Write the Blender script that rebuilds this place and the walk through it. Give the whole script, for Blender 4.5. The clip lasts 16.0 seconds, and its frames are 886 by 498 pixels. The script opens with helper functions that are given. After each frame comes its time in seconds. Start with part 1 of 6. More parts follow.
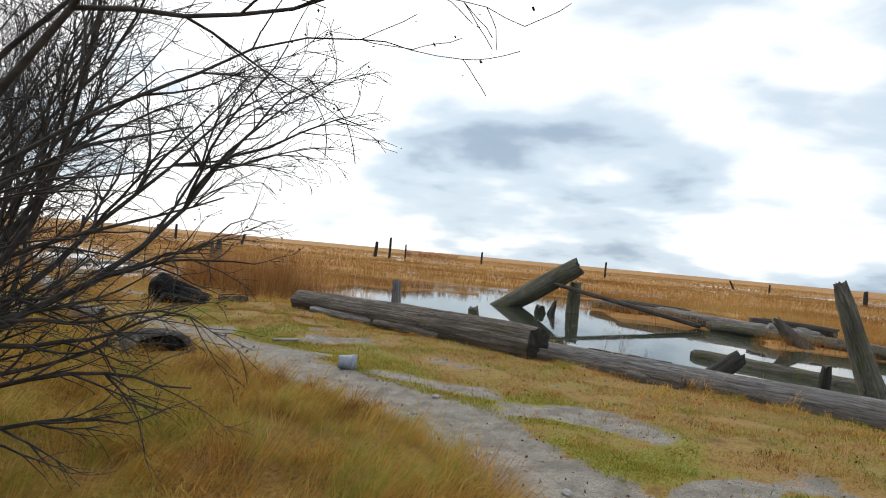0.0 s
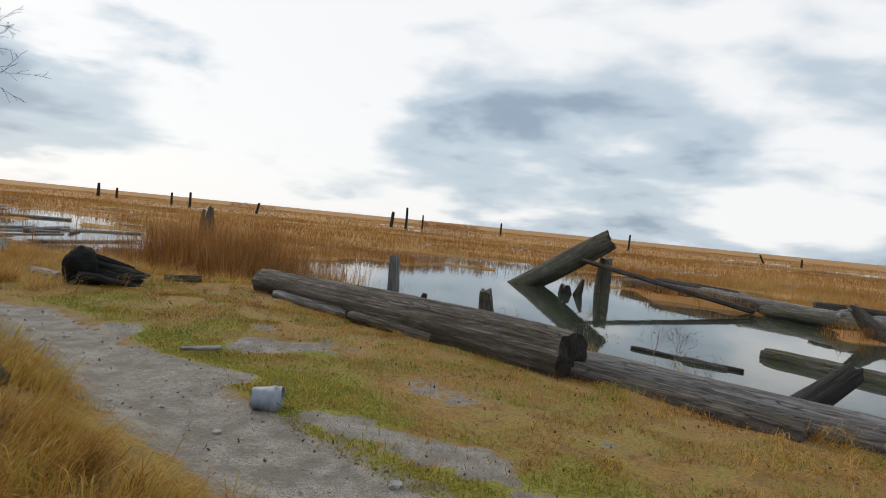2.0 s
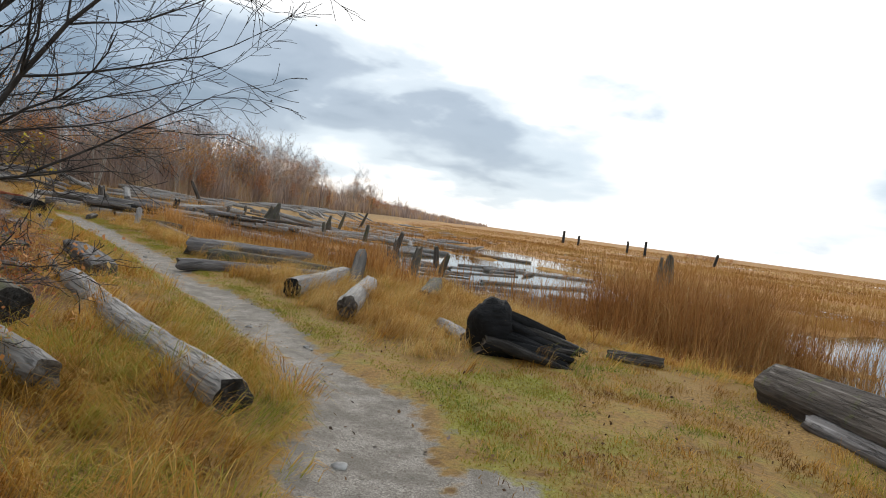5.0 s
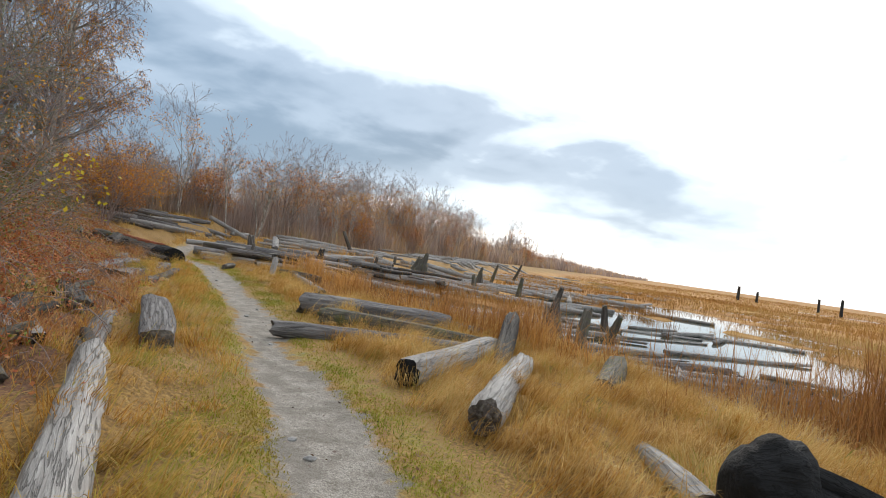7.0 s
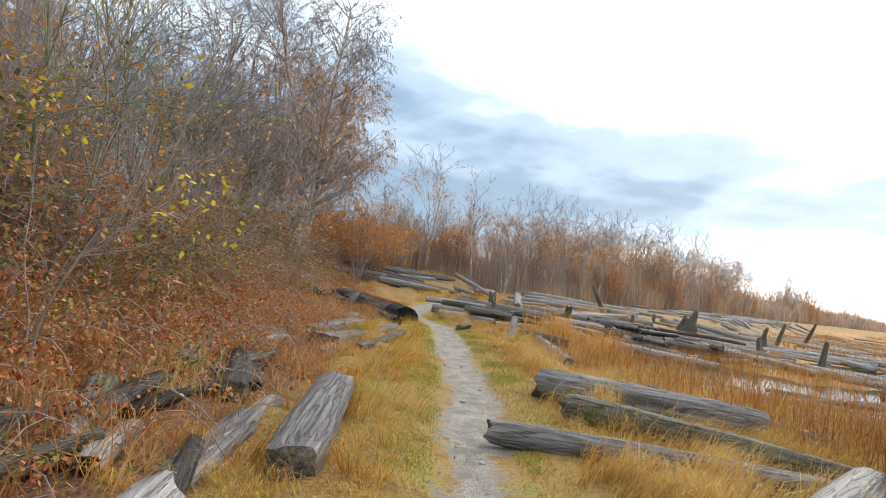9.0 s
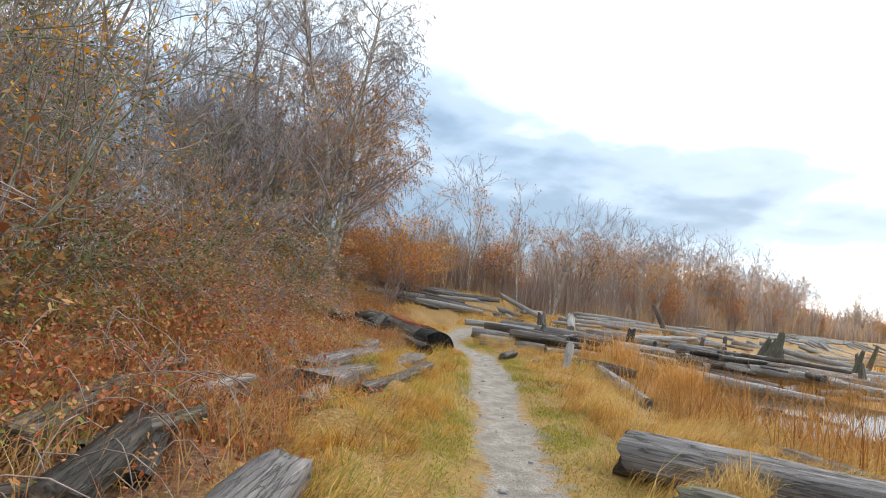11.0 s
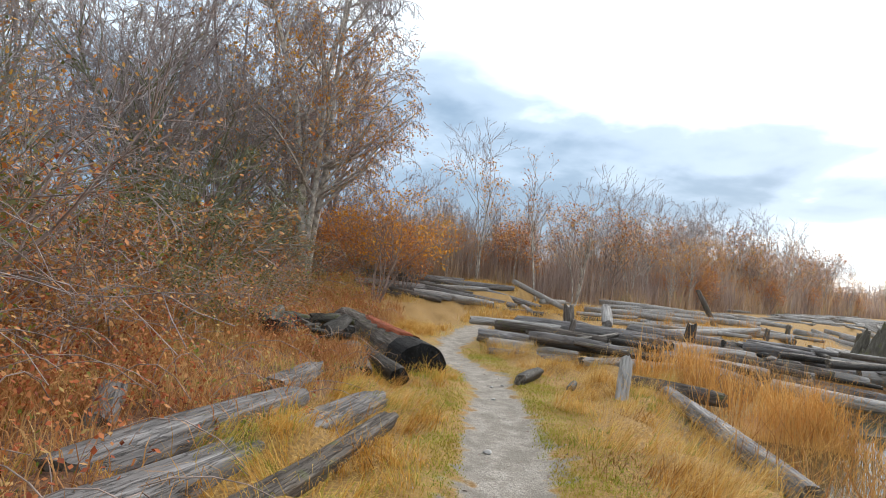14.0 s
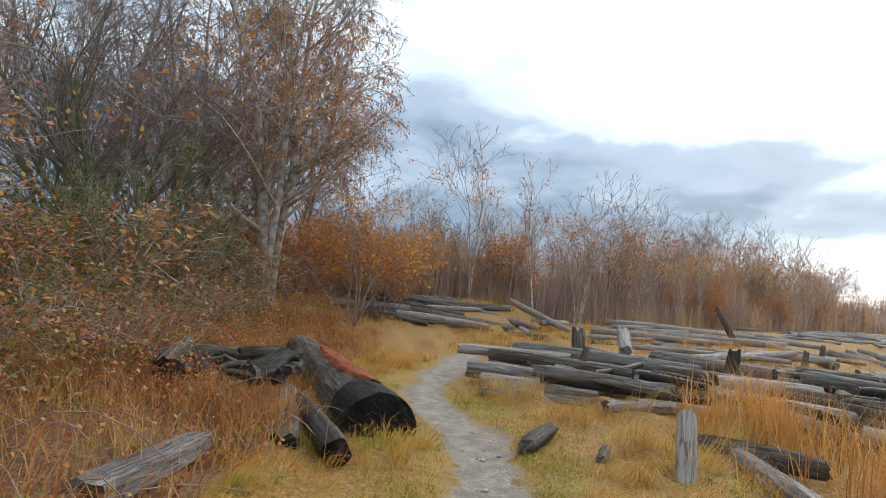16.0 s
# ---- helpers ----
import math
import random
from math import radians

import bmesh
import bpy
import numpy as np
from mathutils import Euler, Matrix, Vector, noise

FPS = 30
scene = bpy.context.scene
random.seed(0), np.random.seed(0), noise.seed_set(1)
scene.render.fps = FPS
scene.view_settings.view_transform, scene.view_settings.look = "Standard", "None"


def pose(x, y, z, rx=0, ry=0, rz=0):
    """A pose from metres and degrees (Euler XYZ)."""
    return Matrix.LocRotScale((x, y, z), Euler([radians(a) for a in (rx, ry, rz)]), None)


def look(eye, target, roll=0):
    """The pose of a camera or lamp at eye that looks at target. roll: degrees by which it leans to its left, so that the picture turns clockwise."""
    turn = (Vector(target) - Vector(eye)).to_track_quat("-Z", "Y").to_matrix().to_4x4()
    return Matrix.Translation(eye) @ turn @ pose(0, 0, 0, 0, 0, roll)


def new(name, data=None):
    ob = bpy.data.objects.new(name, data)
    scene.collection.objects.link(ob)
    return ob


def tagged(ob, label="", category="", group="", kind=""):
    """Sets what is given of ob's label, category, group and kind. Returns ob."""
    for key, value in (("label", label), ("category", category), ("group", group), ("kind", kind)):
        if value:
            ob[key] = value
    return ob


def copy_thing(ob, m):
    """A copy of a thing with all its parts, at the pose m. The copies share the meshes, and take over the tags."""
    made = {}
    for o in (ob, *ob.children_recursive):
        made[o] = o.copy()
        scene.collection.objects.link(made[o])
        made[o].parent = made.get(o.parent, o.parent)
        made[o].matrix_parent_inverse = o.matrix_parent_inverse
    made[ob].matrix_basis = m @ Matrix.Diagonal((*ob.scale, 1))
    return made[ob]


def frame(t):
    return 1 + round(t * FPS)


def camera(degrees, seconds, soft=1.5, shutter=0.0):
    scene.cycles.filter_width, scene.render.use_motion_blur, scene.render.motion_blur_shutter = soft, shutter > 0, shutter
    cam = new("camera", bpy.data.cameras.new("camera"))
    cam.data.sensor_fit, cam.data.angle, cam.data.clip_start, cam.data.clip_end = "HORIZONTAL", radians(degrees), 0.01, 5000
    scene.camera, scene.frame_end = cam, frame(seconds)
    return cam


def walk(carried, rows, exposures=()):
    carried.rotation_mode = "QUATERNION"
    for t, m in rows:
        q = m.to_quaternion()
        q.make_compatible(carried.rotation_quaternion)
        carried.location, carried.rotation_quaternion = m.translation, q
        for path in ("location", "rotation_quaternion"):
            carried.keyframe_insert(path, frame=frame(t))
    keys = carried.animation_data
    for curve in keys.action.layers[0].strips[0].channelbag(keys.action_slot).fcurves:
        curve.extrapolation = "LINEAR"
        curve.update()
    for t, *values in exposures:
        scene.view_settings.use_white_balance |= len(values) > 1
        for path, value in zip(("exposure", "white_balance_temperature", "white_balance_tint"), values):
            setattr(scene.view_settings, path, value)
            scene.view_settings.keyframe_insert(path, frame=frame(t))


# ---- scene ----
cam = camera(69.4, 16.0, 1.0)
PATH = [
    (0, (0.602, -0.645, 1.619), (0.500, 1.352, 1.631), 5.2),
    (0.5, (0.607, 0.292, 1.596), (0.544, 2.290, 1.547), 5.2),
    (1, (0.722, 1.180, 1.598), (0.691, 3.179, 1.551), 5.4),
    (1.5, (0.720, 1.949, 1.570), (0.633, 3.945, 1.498), 5.6),
    (2, (0.747, 2.715, 1.632), (0.593, 4.707, 1.548), 5.6),
    (2.5, (0.531, 3.616, 1.555), (0.108, 5.569, 1.479), 6.8),
    (3, (0.221, 4.425, 1.541), (-0.483, 6.295, 1.452), 7.2),
    (3.5, (-0.132, 5.091, 1.468), (-1.017, 6.883, 1.405), 7.4),
    (4, (-0.690, 5.862, 1.436), (-1.802, 7.522, 1.336), 7.3),
    (4.5, (-1.125, 6.535, 1.396), (-2.323, 8.134, 1.324), 7.0),
    (4.7, (-1.274, 6.789, 1.436), (-2.554, 8.324, 1.350), 7.2),
    (6.8, (-3.956, 9.339, 1.386), (-5.599, 10.480, 1.402), 8.1),
    (7, (-4.138, 9.346, 1.399), (-5.831, 10.410, 1.408), 7.9),
    (7.5, (-4.911, 9.841, 1.329), (-6.744, 10.641, 1.297), 8.0),
    (8, (-5.759, 10.152, 1.308), (-7.648, 10.806, 1.365), 7.5),
    (8.5, (-6.232, 10.357, 1.295), (-8.200, 10.713, 1.279), 7.2),
    (9, (-7.018, 10.564, 1.387), (-8.987, 10.901, 1.468), 7.1),
    (9.5, (-7.612, 10.744, 1.368), (-9.590, 11.018, 1.485), 6.9),
    (9.7, (-7.866, 10.784, 1.318), (-9.848, 11.019, 1.432), 7.0),
    (11.8, (-11.085, 11.391, 1.310), (-13.074, 11.552, 1.448), 5.5),
    (12, (-11.433, 11.405, 1.282), (-13.423, 11.551, 1.418), 5.1),
    (12.5, (-12.313, 11.622, 1.330), (-14.305, 11.749, 1.452), 4.5),
    (13, (-13.025, 11.812, 1.367), (-15.019, 11.928, 1.470), 4.8),
    (13.5, (-13.894, 11.958, 1.398), (-15.887, 12.100, 1.484), 4.8),
    (14, (-14.640, 12.161, 1.400), (-16.632, 12.312, 1.493), 4.7),
    (14.5, (-15.409, 12.201, 1.394), (-17.403, 12.328, 1.487), 5.0),
    (15, (-16.139, 12.335, 1.398), (-18.133, 12.437, 1.503), 4.5),
    (15.5, (-16.870, 12.482, 1.397), (-18.864, 12.569, 1.517), 4.4),
    (16, (-17.608, 12.685, 1.391), (-19.595, 12.848, 1.549), 3.9),
]
walk(cam, [(t, look(eye, target, roll)) for t, eye, target, roll in PATH], [(0, 0.10), (0.5, -0.20), (1, -0.28), (2, -0.25), (2.5, -0.18), (3.5, -0.16), (4.7, 0.02), (7, 0.38), (8, 0.55), (9.5, 0.84), (13, 0.78), (14.5, 0.72), (16, 0.47)])

# ---- world, sun ----
def link(nt, a, b):
    nt.links.new(a, b)


def node(nt, kind, **values):
    n = nt.nodes.new(kind)
    for key, v in values.items():
        n.inputs[key.replace("_", " ")].default_value = v
    return n


def math_node(nt, op, a, b=None, clamp=False):
    n = nt.nodes.new("ShaderNodeMath")
    n.operation, n.use_clamp = op, clamp
    for i, v in enumerate((a, b)):
        if v is None:
            continue
        if isinstance(v, (int, float)):
            n.inputs[i].default_value = v
        else:
            link(nt, v, n.inputs[i])
    return n.outputs[0]


def mix(nt, fac, a, b):
    n = nt.nodes.new("ShaderNodeMix")
    n.data_type = "RGBA"
    for i, v in ((0, fac), (6, a), (7, b)):
        if isinstance(v, (int, float)):
            n.inputs[i].default_value = v
        elif isinstance(v, tuple):
            n.inputs[i].default_value = (*v, 1)
        else:
            link(nt, v, n.inputs[i])
    return n.outputs[2]


def ramp(nt, fac, stops, smooth=False):
    n = nt.nodes.new("ShaderNodeValToRGB")
    e = n.color_ramp.elements
    if smooth:
        n.color_ramp.interpolation = "EASE"
    while len(e) < len(stops):
        e.new(0.5)
    for k, (p, c) in zip(e, stops):
        k.position = p
        k.color = (c, c, c, 1) if isinstance(c, (int, float)) else (*c, 1)
    link(nt, fac, n.inputs[0])
    return n.outputs[0]


def noise_tex(nt, vec, scale, detail=4.0, rough=0.55, stretch=None, distort=0.0):
    if stretch:
        m = nt.nodes.new("ShaderNodeMapping")
        m.inputs["Scale"].default_value = stretch
        link(nt, vec, m.inputs[0])
        vec = m.outputs[0]
    n = node(nt, "ShaderNodeTexNoise", Scale=scale, Detail=detail, Roughness=rough, Distortion=distort)
    link(nt, vec, n.inputs["Vector"])
    return n.outputs[0]


SUN_YAW, SUN_UP = 50.0, 30.0
sun_way = Vector((-math.sin(radians(SUN_YAW)) * math.cos(radians(SUN_UP)), math.cos(radians(SUN_YAW)) * math.cos(radians(SUN_UP)), math.sin(radians(SUN_UP))))

world = bpy.data.worlds.new("overcast_sky")
scene.world = world
world.use_nodes = True
wt = world.node_tree
wt.nodes.clear()
sky = wt.nodes.new("ShaderNodeTexSky")
sky.sky_type, sky.sun_disc = "NISHITA", False
sky.sun_elevation, sky.sun_rotation = radians(SUN_UP), radians(-SUN_YAW)
coord = wt.nodes.new("ShaderNodeTexCoord")
sep = wt.nodes.new("ShaderNodeSeparateXYZ")
link(wt, coord.outputs["Generated"], sep.inputs[0])
up = math_node(wt, "ADD", math_node(wt, "MAXIMUM", sep.outputs[2], 0.0), 0.28)
flat = wt.nodes.new("ShaderNodeCombineXYZ")
link(wt, math_node(wt, "DIVIDE", sep.outputs[0], up), flat.inputs[0])
link(wt, math_node(wt, "DIVIDE", sep.outputs[1], up), flat.inputs[1])
link(wt, math_node(wt, "MULTIPLY", sep.outputs[2], 3.0), flat.inputs[2])
big = noise_tex(wt, flat.outputs[0], 1.15, 4, 0.45, None, 0.1)
fine = noise_tex(wt, flat.outputs[0], 2.6, 5, 0.5, None, 0.2)
shade = math_node(wt, "ADD", math_node(wt, "MULTIPLY", big, 0.70), math_node(wt, "MULTIPLY", fine, 0.32))
dot = wt.nodes.new("ShaderNodeVectorMath")
dot.operation = "DOT_PRODUCT"
dot.inputs[1].default_value = sun_way
link(wt, coord.outputs["Generated"], dot.inputs[0])
glow = math_node(wt, "POWER", math_node(wt, "MAXIMUM", dot.outputs["Value"], 0.0), 3.8)


def lobe(way, power):
    """1 towards a direction, falling off around it."""
    d = wt.nodes.new("ShaderNodeVectorMath")
    d.operation = "DOT_PRODUCT"
    d.inputs[1].default_value = Vector(way).normalized()
    link(wt, coord.outputs["Generated"], d.inputs[0])
    return math_node(wt, "POWER", math_node(wt, "MAXIMUM", d.outputs["Value"], 0.0), power)


# a heavy bank of cloud stands over the wood and thins out low above the marsh
height_in_sky = math_node(wt, "ADD", sep.outputs[2], math_node(wt, "MULTIPLY", math_node(wt, "SUBTRACT", fine, 0.5), 0.16))
bank_band = ramp(wt, height_in_sky, [(0.0, 0.5), (0.07, 0.95), (0.2, 1.0), (0.36, 0.7), (0.6, 0.35)], True)
bank_dark = math_node(wt, "MULTIPLY", math_node(wt, "MULTIPLY", lobe((-0.99, -0.05, 0.12), 6.0), bank_band), 0.28)
low_band = ramp(wt, height_in_sky, [(0.03, 0.0), (0.08, 0.9), (0.14, 1.0), (0.20, 0.55), (0.28, 0.0)], True)
low_dark = math_node(wt, "MULTIPLY", math_node(wt, "MULTIPLY", lobe((-0.88, 0.47, 0.0), 3.0), low_band), 0.24)
cover = math_node(wt, "SUBTRACT", math_node(wt, "SUBTRACT", math_node(wt, "ADD", shade, math_node(wt, "MULTIPLY", glow, 0.235)), bank_dark), low_dark)
cloud = ramp(wt, cover, [(0.24, (0.20, 0.29, 0.40)), (0.40, (0.38, 0.48, 0.60)), (0.49, (0.66, 0.77, 0.87)), (0.60, (1.14, 1.15, 1.16))], True)
veil = node(wt, "ShaderNodeVectorMath")
veil.operation = "SCALE"
veil.inputs[3].default_value = 0.12
link(wt, sky.outputs[0], veil.inputs[0])
blend = mix(wt, 0.93, veil.outputs[0], cloud)
back = wt.nodes.new("ShaderNodeBackground")
link(wt, blend, back.inputs[0])
back.inputs[1].default_value = 1.0
wout = wt.nodes.new("ShaderNodeOutputWorld")
link(wt, back.outputs[0], wout.inputs[0])

sun = new("sun", bpy.data.lights.new("sun", "SUN"))
sun.data.energy, sun.data.angle, sun.data.color = 1.2, radians(22), (1.0, 0.93, 0.83)
sun.matrix_world = look(sun_way * 60, (0, 0, 0))


# ---- materials ----
def material(name):
    m = bpy.data.materials.new(name)
    m.use_nodes = True
    nt = m.node_tree
    bsdf = nt.nodes["Principled BSDF"]
    return m, nt, bsdf


def bump(nt, bsdf, height, strength, distance):
    b = node(nt, "ShaderNodeBump", Strength=strength, Distance=distance)
    link(nt, height, b.inputs["Height"])
    link(nt, b.outputs[0], bsdf.inputs["Normal"])


def wood(name, dark, mid, light, rough=0.8, moss=0.0, relief=0.02, grain=22.0):
    """Weathered timber: grain runs along the object's own x axis."""
    m, nt, bsdf = material(name)
    tc = nt.nodes.new("ShaderNodeTexCoord")
    oi = nt.nodes.new("ShaderNodeObjectInfo")
    shift = node(nt, "ShaderNodeVectorMath")
    shift.operation = "ADD"
    rnd = nt.nodes.new("ShaderNodeCombineXYZ")
    link(nt, math_node(nt, "MULTIPLY", oi.outputs["Random"], 37.0), rnd.inputs[0])
    link(nt, tc.outputs["Object"], shift.inputs[0])
    link(nt, rnd.outputs[0], shift.inputs[1])
    v = shift.outputs[0]
    g = noise_tex(nt, v, grain, 6, 0.62, (0.045, 1, 1), 0.4)
    big_n = noise_tex(nt, v, 3.0, 4, 0.6, (0.35, 1, 1))
    c = ramp(nt, g, [(0.30, tuple(0.5 * (p + q) for p, q in zip(dark, mid))), (0.5, mid), (0.70, light)])
    patchy = noise_tex(nt, v, 15.0, 5, 0.65, (0.4, 1, 1))
    split = noise_tex(nt, v, 24.0, 4, 0.55, (0.06, 1, 1), 0.25)
    lines = ramp(nt, split, [(0.475, 0.0), (0.495, 1.0), (0.505, 1.0), (0.525, 0.0)])
    c = mix(nt, ramp(nt, patchy, [(0.42, 0.0), (0.68, 0.45)]), c, tuple(0.45 * (p + q) for p, q in zip(dark, mid)))
    c = mix(nt, ramp(nt, big_n, [(0.48, 0.0), (0.68, 0.38)]), c, tuple(0.8 * a for a in dark))
    c = mix(nt, math_node(nt, "MULTIPLY", lines, 0.36), c, tuple(0.55 * a for a in dark))
    tone = mix(nt, math_node(nt, "MULTIPLY", oi.outputs["Random"], 0.5), c, tuple(0.6 * a for a in mid))
    if moss:
        mn = noise_tex(nt, v, 5.0, 5, 0.65)
        tone = mix(nt, ramp(nt, mn, [(0.62 - 0.2 * moss, 0.0), (0.74 - 0.15 * moss, 0.8)]), tone, (0.10, 0.11, 0.035))
    link(nt, tone, bsdf.inputs["Base Color"])
    bsdf.inputs["Roughness"].default_value = rough
    bsdf.inputs["Specular IOR Level"].default_value = 0.25
    rough_h = math_node(nt, "SUBTRACT", math_node(nt, "ADD", g, math_node(nt, "MULTIPLY", patchy, 0.8)), math_node(nt, "MULTIPLY", lines, 0.9))
    bump(nt, bsdf, rough_h, 1.0, relief)
    return m


def plain(name, a, b, scale=8.0, rough=0.85, relief=0.01, island=False, back=0.0, metal=0.0):
    m, nt, bsdf = material(name)
    tc = nt.nodes.new("ShaderNodeTexCoord")
    n = noise_tex(nt, tc.outputs["Object"], scale, 5, 0.6)
    f = ramp(nt, n, [(0.35, 0.0), (0.65, 1.0)])
    if island:
        geo = nt.nodes.new("ShaderNodeNewGeometry")
        f = math_node(nt, "ADD", math_node(nt, "MULTIPLY", f, 0.4), math_node(nt, "MULTIPLY", geo.outputs["Random Per Island"], 0.6))
    link(nt, mix(nt, f, a, b), bsdf.inputs["Base Color"])
    bsdf.inputs["Roughness"].default_value = rough
    bsdf.inputs["Metallic"].default_value = metal
    if relief:
        bump(nt, bsdf, n, 0.6, relief)
    return m


def leaf_mat(name, stops, patch=0.35, scale=0.6, rough=0.7):
    """Blades and leaves: colour by piece and by place, a little light passes through."""
    m, nt, bsdf = material(name)
    tc = nt.nodes.new("ShaderNodeTexCoord")
    geo = nt.nodes.new("ShaderNodeNewGeometry")
    n = noise_tex(nt, tc.outputs["Object"], scale, 4, 0.6)
    n2 = ramp(nt, n, [(0.38, 0.0), (0.62, 1.0)])
    f = math_node(nt, "ADD", math_node(nt, "MULTIPLY", geo.outputs["Random Per Island"], 1 - patch), math_node(nt, "MULTIPLY", n2, patch))
    c = ramp(nt, f, stops)
    link(nt, c, bsdf.inputs["Base Color"])
    bsdf.inputs["Roughness"].default_value = rough
    bsdf.inputs["Specular IOR Level"].default_value = 0.25
    tr = nt.nodes.new("ShaderNodeBsdfTranslucent")
    link(nt, c, tr.inputs[0])
    ms = nt.nodes.new("ShaderNodeMixShader")
    ms.inputs[0].default_value = 0.3
    link(nt, bsdf.outputs[0], ms.inputs[1])
    link(nt, tr.outputs[0], ms.inputs[2])
    link(nt, ms.outputs[0], nt.nodes["Material Output"].inputs[0])
    return m


GREY = wood("weathered_grey_wood", (0.045, 0.04, 0.036), (0.21, 0.195, 0.19), (0.50, 0.48, 0.47))
PALE = wood("bleached_wood", (0.15, 0.14, 0.13), (0.36, 0.34, 0.32), (0.56, 0.535, 0.51), 0.75)
BROWN = wood("brown_grey_wood", (0.022, 0.017, 0.014), (0.115, 0.095, 0.08), (0.31, 0.275, 0.245), 0.8, 0.25)
MOSSY = wood("mossy_wood", (0.03, 0.026, 0.02), (0.14, 0.125, 0.10), (0.28, 0.26, 0.22), 0.85, 0.6)
DARK = wood("dark_wet_wood", (0.008, 0.007, 0.006), (0.035, 0.03, 0.025), (0.10, 0.09, 0.08), 0.6)
CHAR = wood("charred_wood", (0.003, 0.003, 0.004), (0.010, 0.010, 0.011), (0.028, 0.028, 0.030), 0.75, 0, 0.03)
ROT = wood("red_rotten_wood", (0.10, 0.022, 0.01), (0.34, 0.09, 0.04), (0.55, 0.21, 0.10), 0.9, 0, 0.03)
ENDGRAIN = plain("end_grain_wood", (0.035, 0.028, 0.022), (0.17, 0.145, 0.115), 26, 0.9, 0.02)
BARK = plain("dark_branch_bark", (0.018, 0.016, 0.015), (0.06, 0.052, 0.048), 14, 0.9, 0.01)
TWIG = plain("brown_twig_bark", (0.15, 0.108, 0.09), (0.33, 0.255, 0.22), 6, 0.9, 0)
MOSSTWIG = plain("lichen_green_twig_bark", (0.10, 0.105, 0.06), (0.26, 0.265, 0.165), 6, 0.9, 0)
GREYTWIG = plain("grey_lilac_twig_bark", (0.17, 0.145, 0.14), (0.36, 0.31, 0.30), 6, 0.9, 0)
BIRCH = plain("white_birch_bark", (0.16, 0.14, 0.12), (0.52, 0.48, 0.42), 5, 0.8, 0.01)
GOLD = leaf_mat("golden_dry_grass", [(0.0, (0.14, 0.06, 0.012)), (0.22, (0.38, 0.17, 0.03)), (0.46, (0.58, 0.31, 0.06)), (0.66, (0.66, 0.45, 0.14)), (0.77, (0.40, 0.33, 0.06)), (0.9, (0.22, 0.26, 0.03)), (1.0, (0.14, 0.20, 0.02))], 0.55, 1.3)
MOSS = leaf_mat("short_yellow_green_turf", [(0.0, (0.08, 0.038, 0.012)), (0.2, (0.24, 0.12, 0.024)), (0.42, (0.36, 0.21, 0.04)), (0.56, (0.33, 0.235, 0.04)), (0.68, (0.26, 0.25, 0.025)), (0.8, (0.15, 0.20, 0.014)), (1.0, (0.09, 0.15, 0.01))], 0.7, 1.3)
OLIVEGOLD = leaf_mat("matted_olive_gold_grass", [(0.0, (0.11, 0.06, 0.012)), (0.25, (0.33, 0.17, 0.028)), (0.45, (0.52, 0.30, 0.06)), (0.62, (0.44, 0.33, 0.06)), (0.8, (0.27, 0.27, 0.035)), (1.0, (0.15, 0.19, 0.02))], 0.6, 1.5)
REED = leaf_mat("dead_reed_leaves", [(0.0, (0.15, 0.06, 0.018)), (0.4, (0.33, 0.145, 0.042)), (0.8, (0.46, 0.25, 0.085)), (1.0, (0.55, 0.37, 0.16))])
HAY = leaf_mat("pale_bleached_grass", [(0.0, (0.26, 0.13, 0.03)), (0.3, (0.48, 0.27, 0.065)), (0.6, (0.62, 0.41, 0.14)), (0.85, (0.70, 0.52, 0.23)), (1.0, (0.34, 0.30, 0.06))], 0.45, 1.2)
# dead bracken browns, with distance haze put in as lighter, duller colour
HAZED_BRACKEN = leaf_mat("hazed_dead_bracken_stems", [(0.0, (0.26, 0.17, 0.12)), (0.45, (0.45, 0.32, 0.23)), (0.75, (0.52, 0.37, 0.22)), (1.0, (0.28, 0.28, 0.12))], 0.6, 0.25)
REED_GOLD = leaf_mat("orange_reed_leaves", [(0.0, (0.32, 0.14, 0.035)), (0.4, (0.52, 0.25, 0.06)), (0.8, (0.66, 0.38, 0.12)), (1.0, (0.74, 0.52, 0.22))])
GREEN = leaf_mat("bright_green_moss", [(0.0, (0.28, 0.19, 0.03)), (0.35, (0.32, 0.265, 0.035)), (0.65, (0.29, 0.275, 0.03)), (0.88, (0.23, 0.245, 0.022)), (1.0, (0.17, 0.20, 0.016))], 0.75, 1.6)
FERN = leaf_mat("rust_dead_fern", [(0.0, (0.17, 0.06, 0.025)), (0.35, (0.34, 0.14, 0.05)), (0.7, (0.50, 0.27, 0.10)), (0.9, (0.58, 0.40, 0.18)), (1.0, (0.22, 0.24, 0.05))], 0.5, 1.2)
# bare twig colours, paled and greyed to carry the distance haze
HAZED_WOOD = leaf_mat("hazed_leafless_wood_twigs", [(0.0, (0.26, 0.19, 0.16)), (0.4, (0.40, 0.31, 0.27)), (0.7, (0.50, 0.36, 0.25)), (0.88, (0.58, 0.36, 0.16)), (1.0, (0.30, 0.28, 0.18))], 0.6, 0.12)
DEADLEAF = leaf_mat("fallen_dark_leaves", [(0.0, (0.035, 0.022, 0.014)), (0.6, (0.12, 0.065, 0.032)), (1.0, (0.28, 0.16, 0.07))])
MARSHREED = leaf_mat("marsh_sedge_leaves", [(0.0, (0.24, 0.105, 0.025)), (0.4, (0.36, 0.175, 0.042)), (0.8, (0.46, 0.27, 0.08)), (1.0, (0.54, 0.38, 0.14))], 0.8, 0.09)
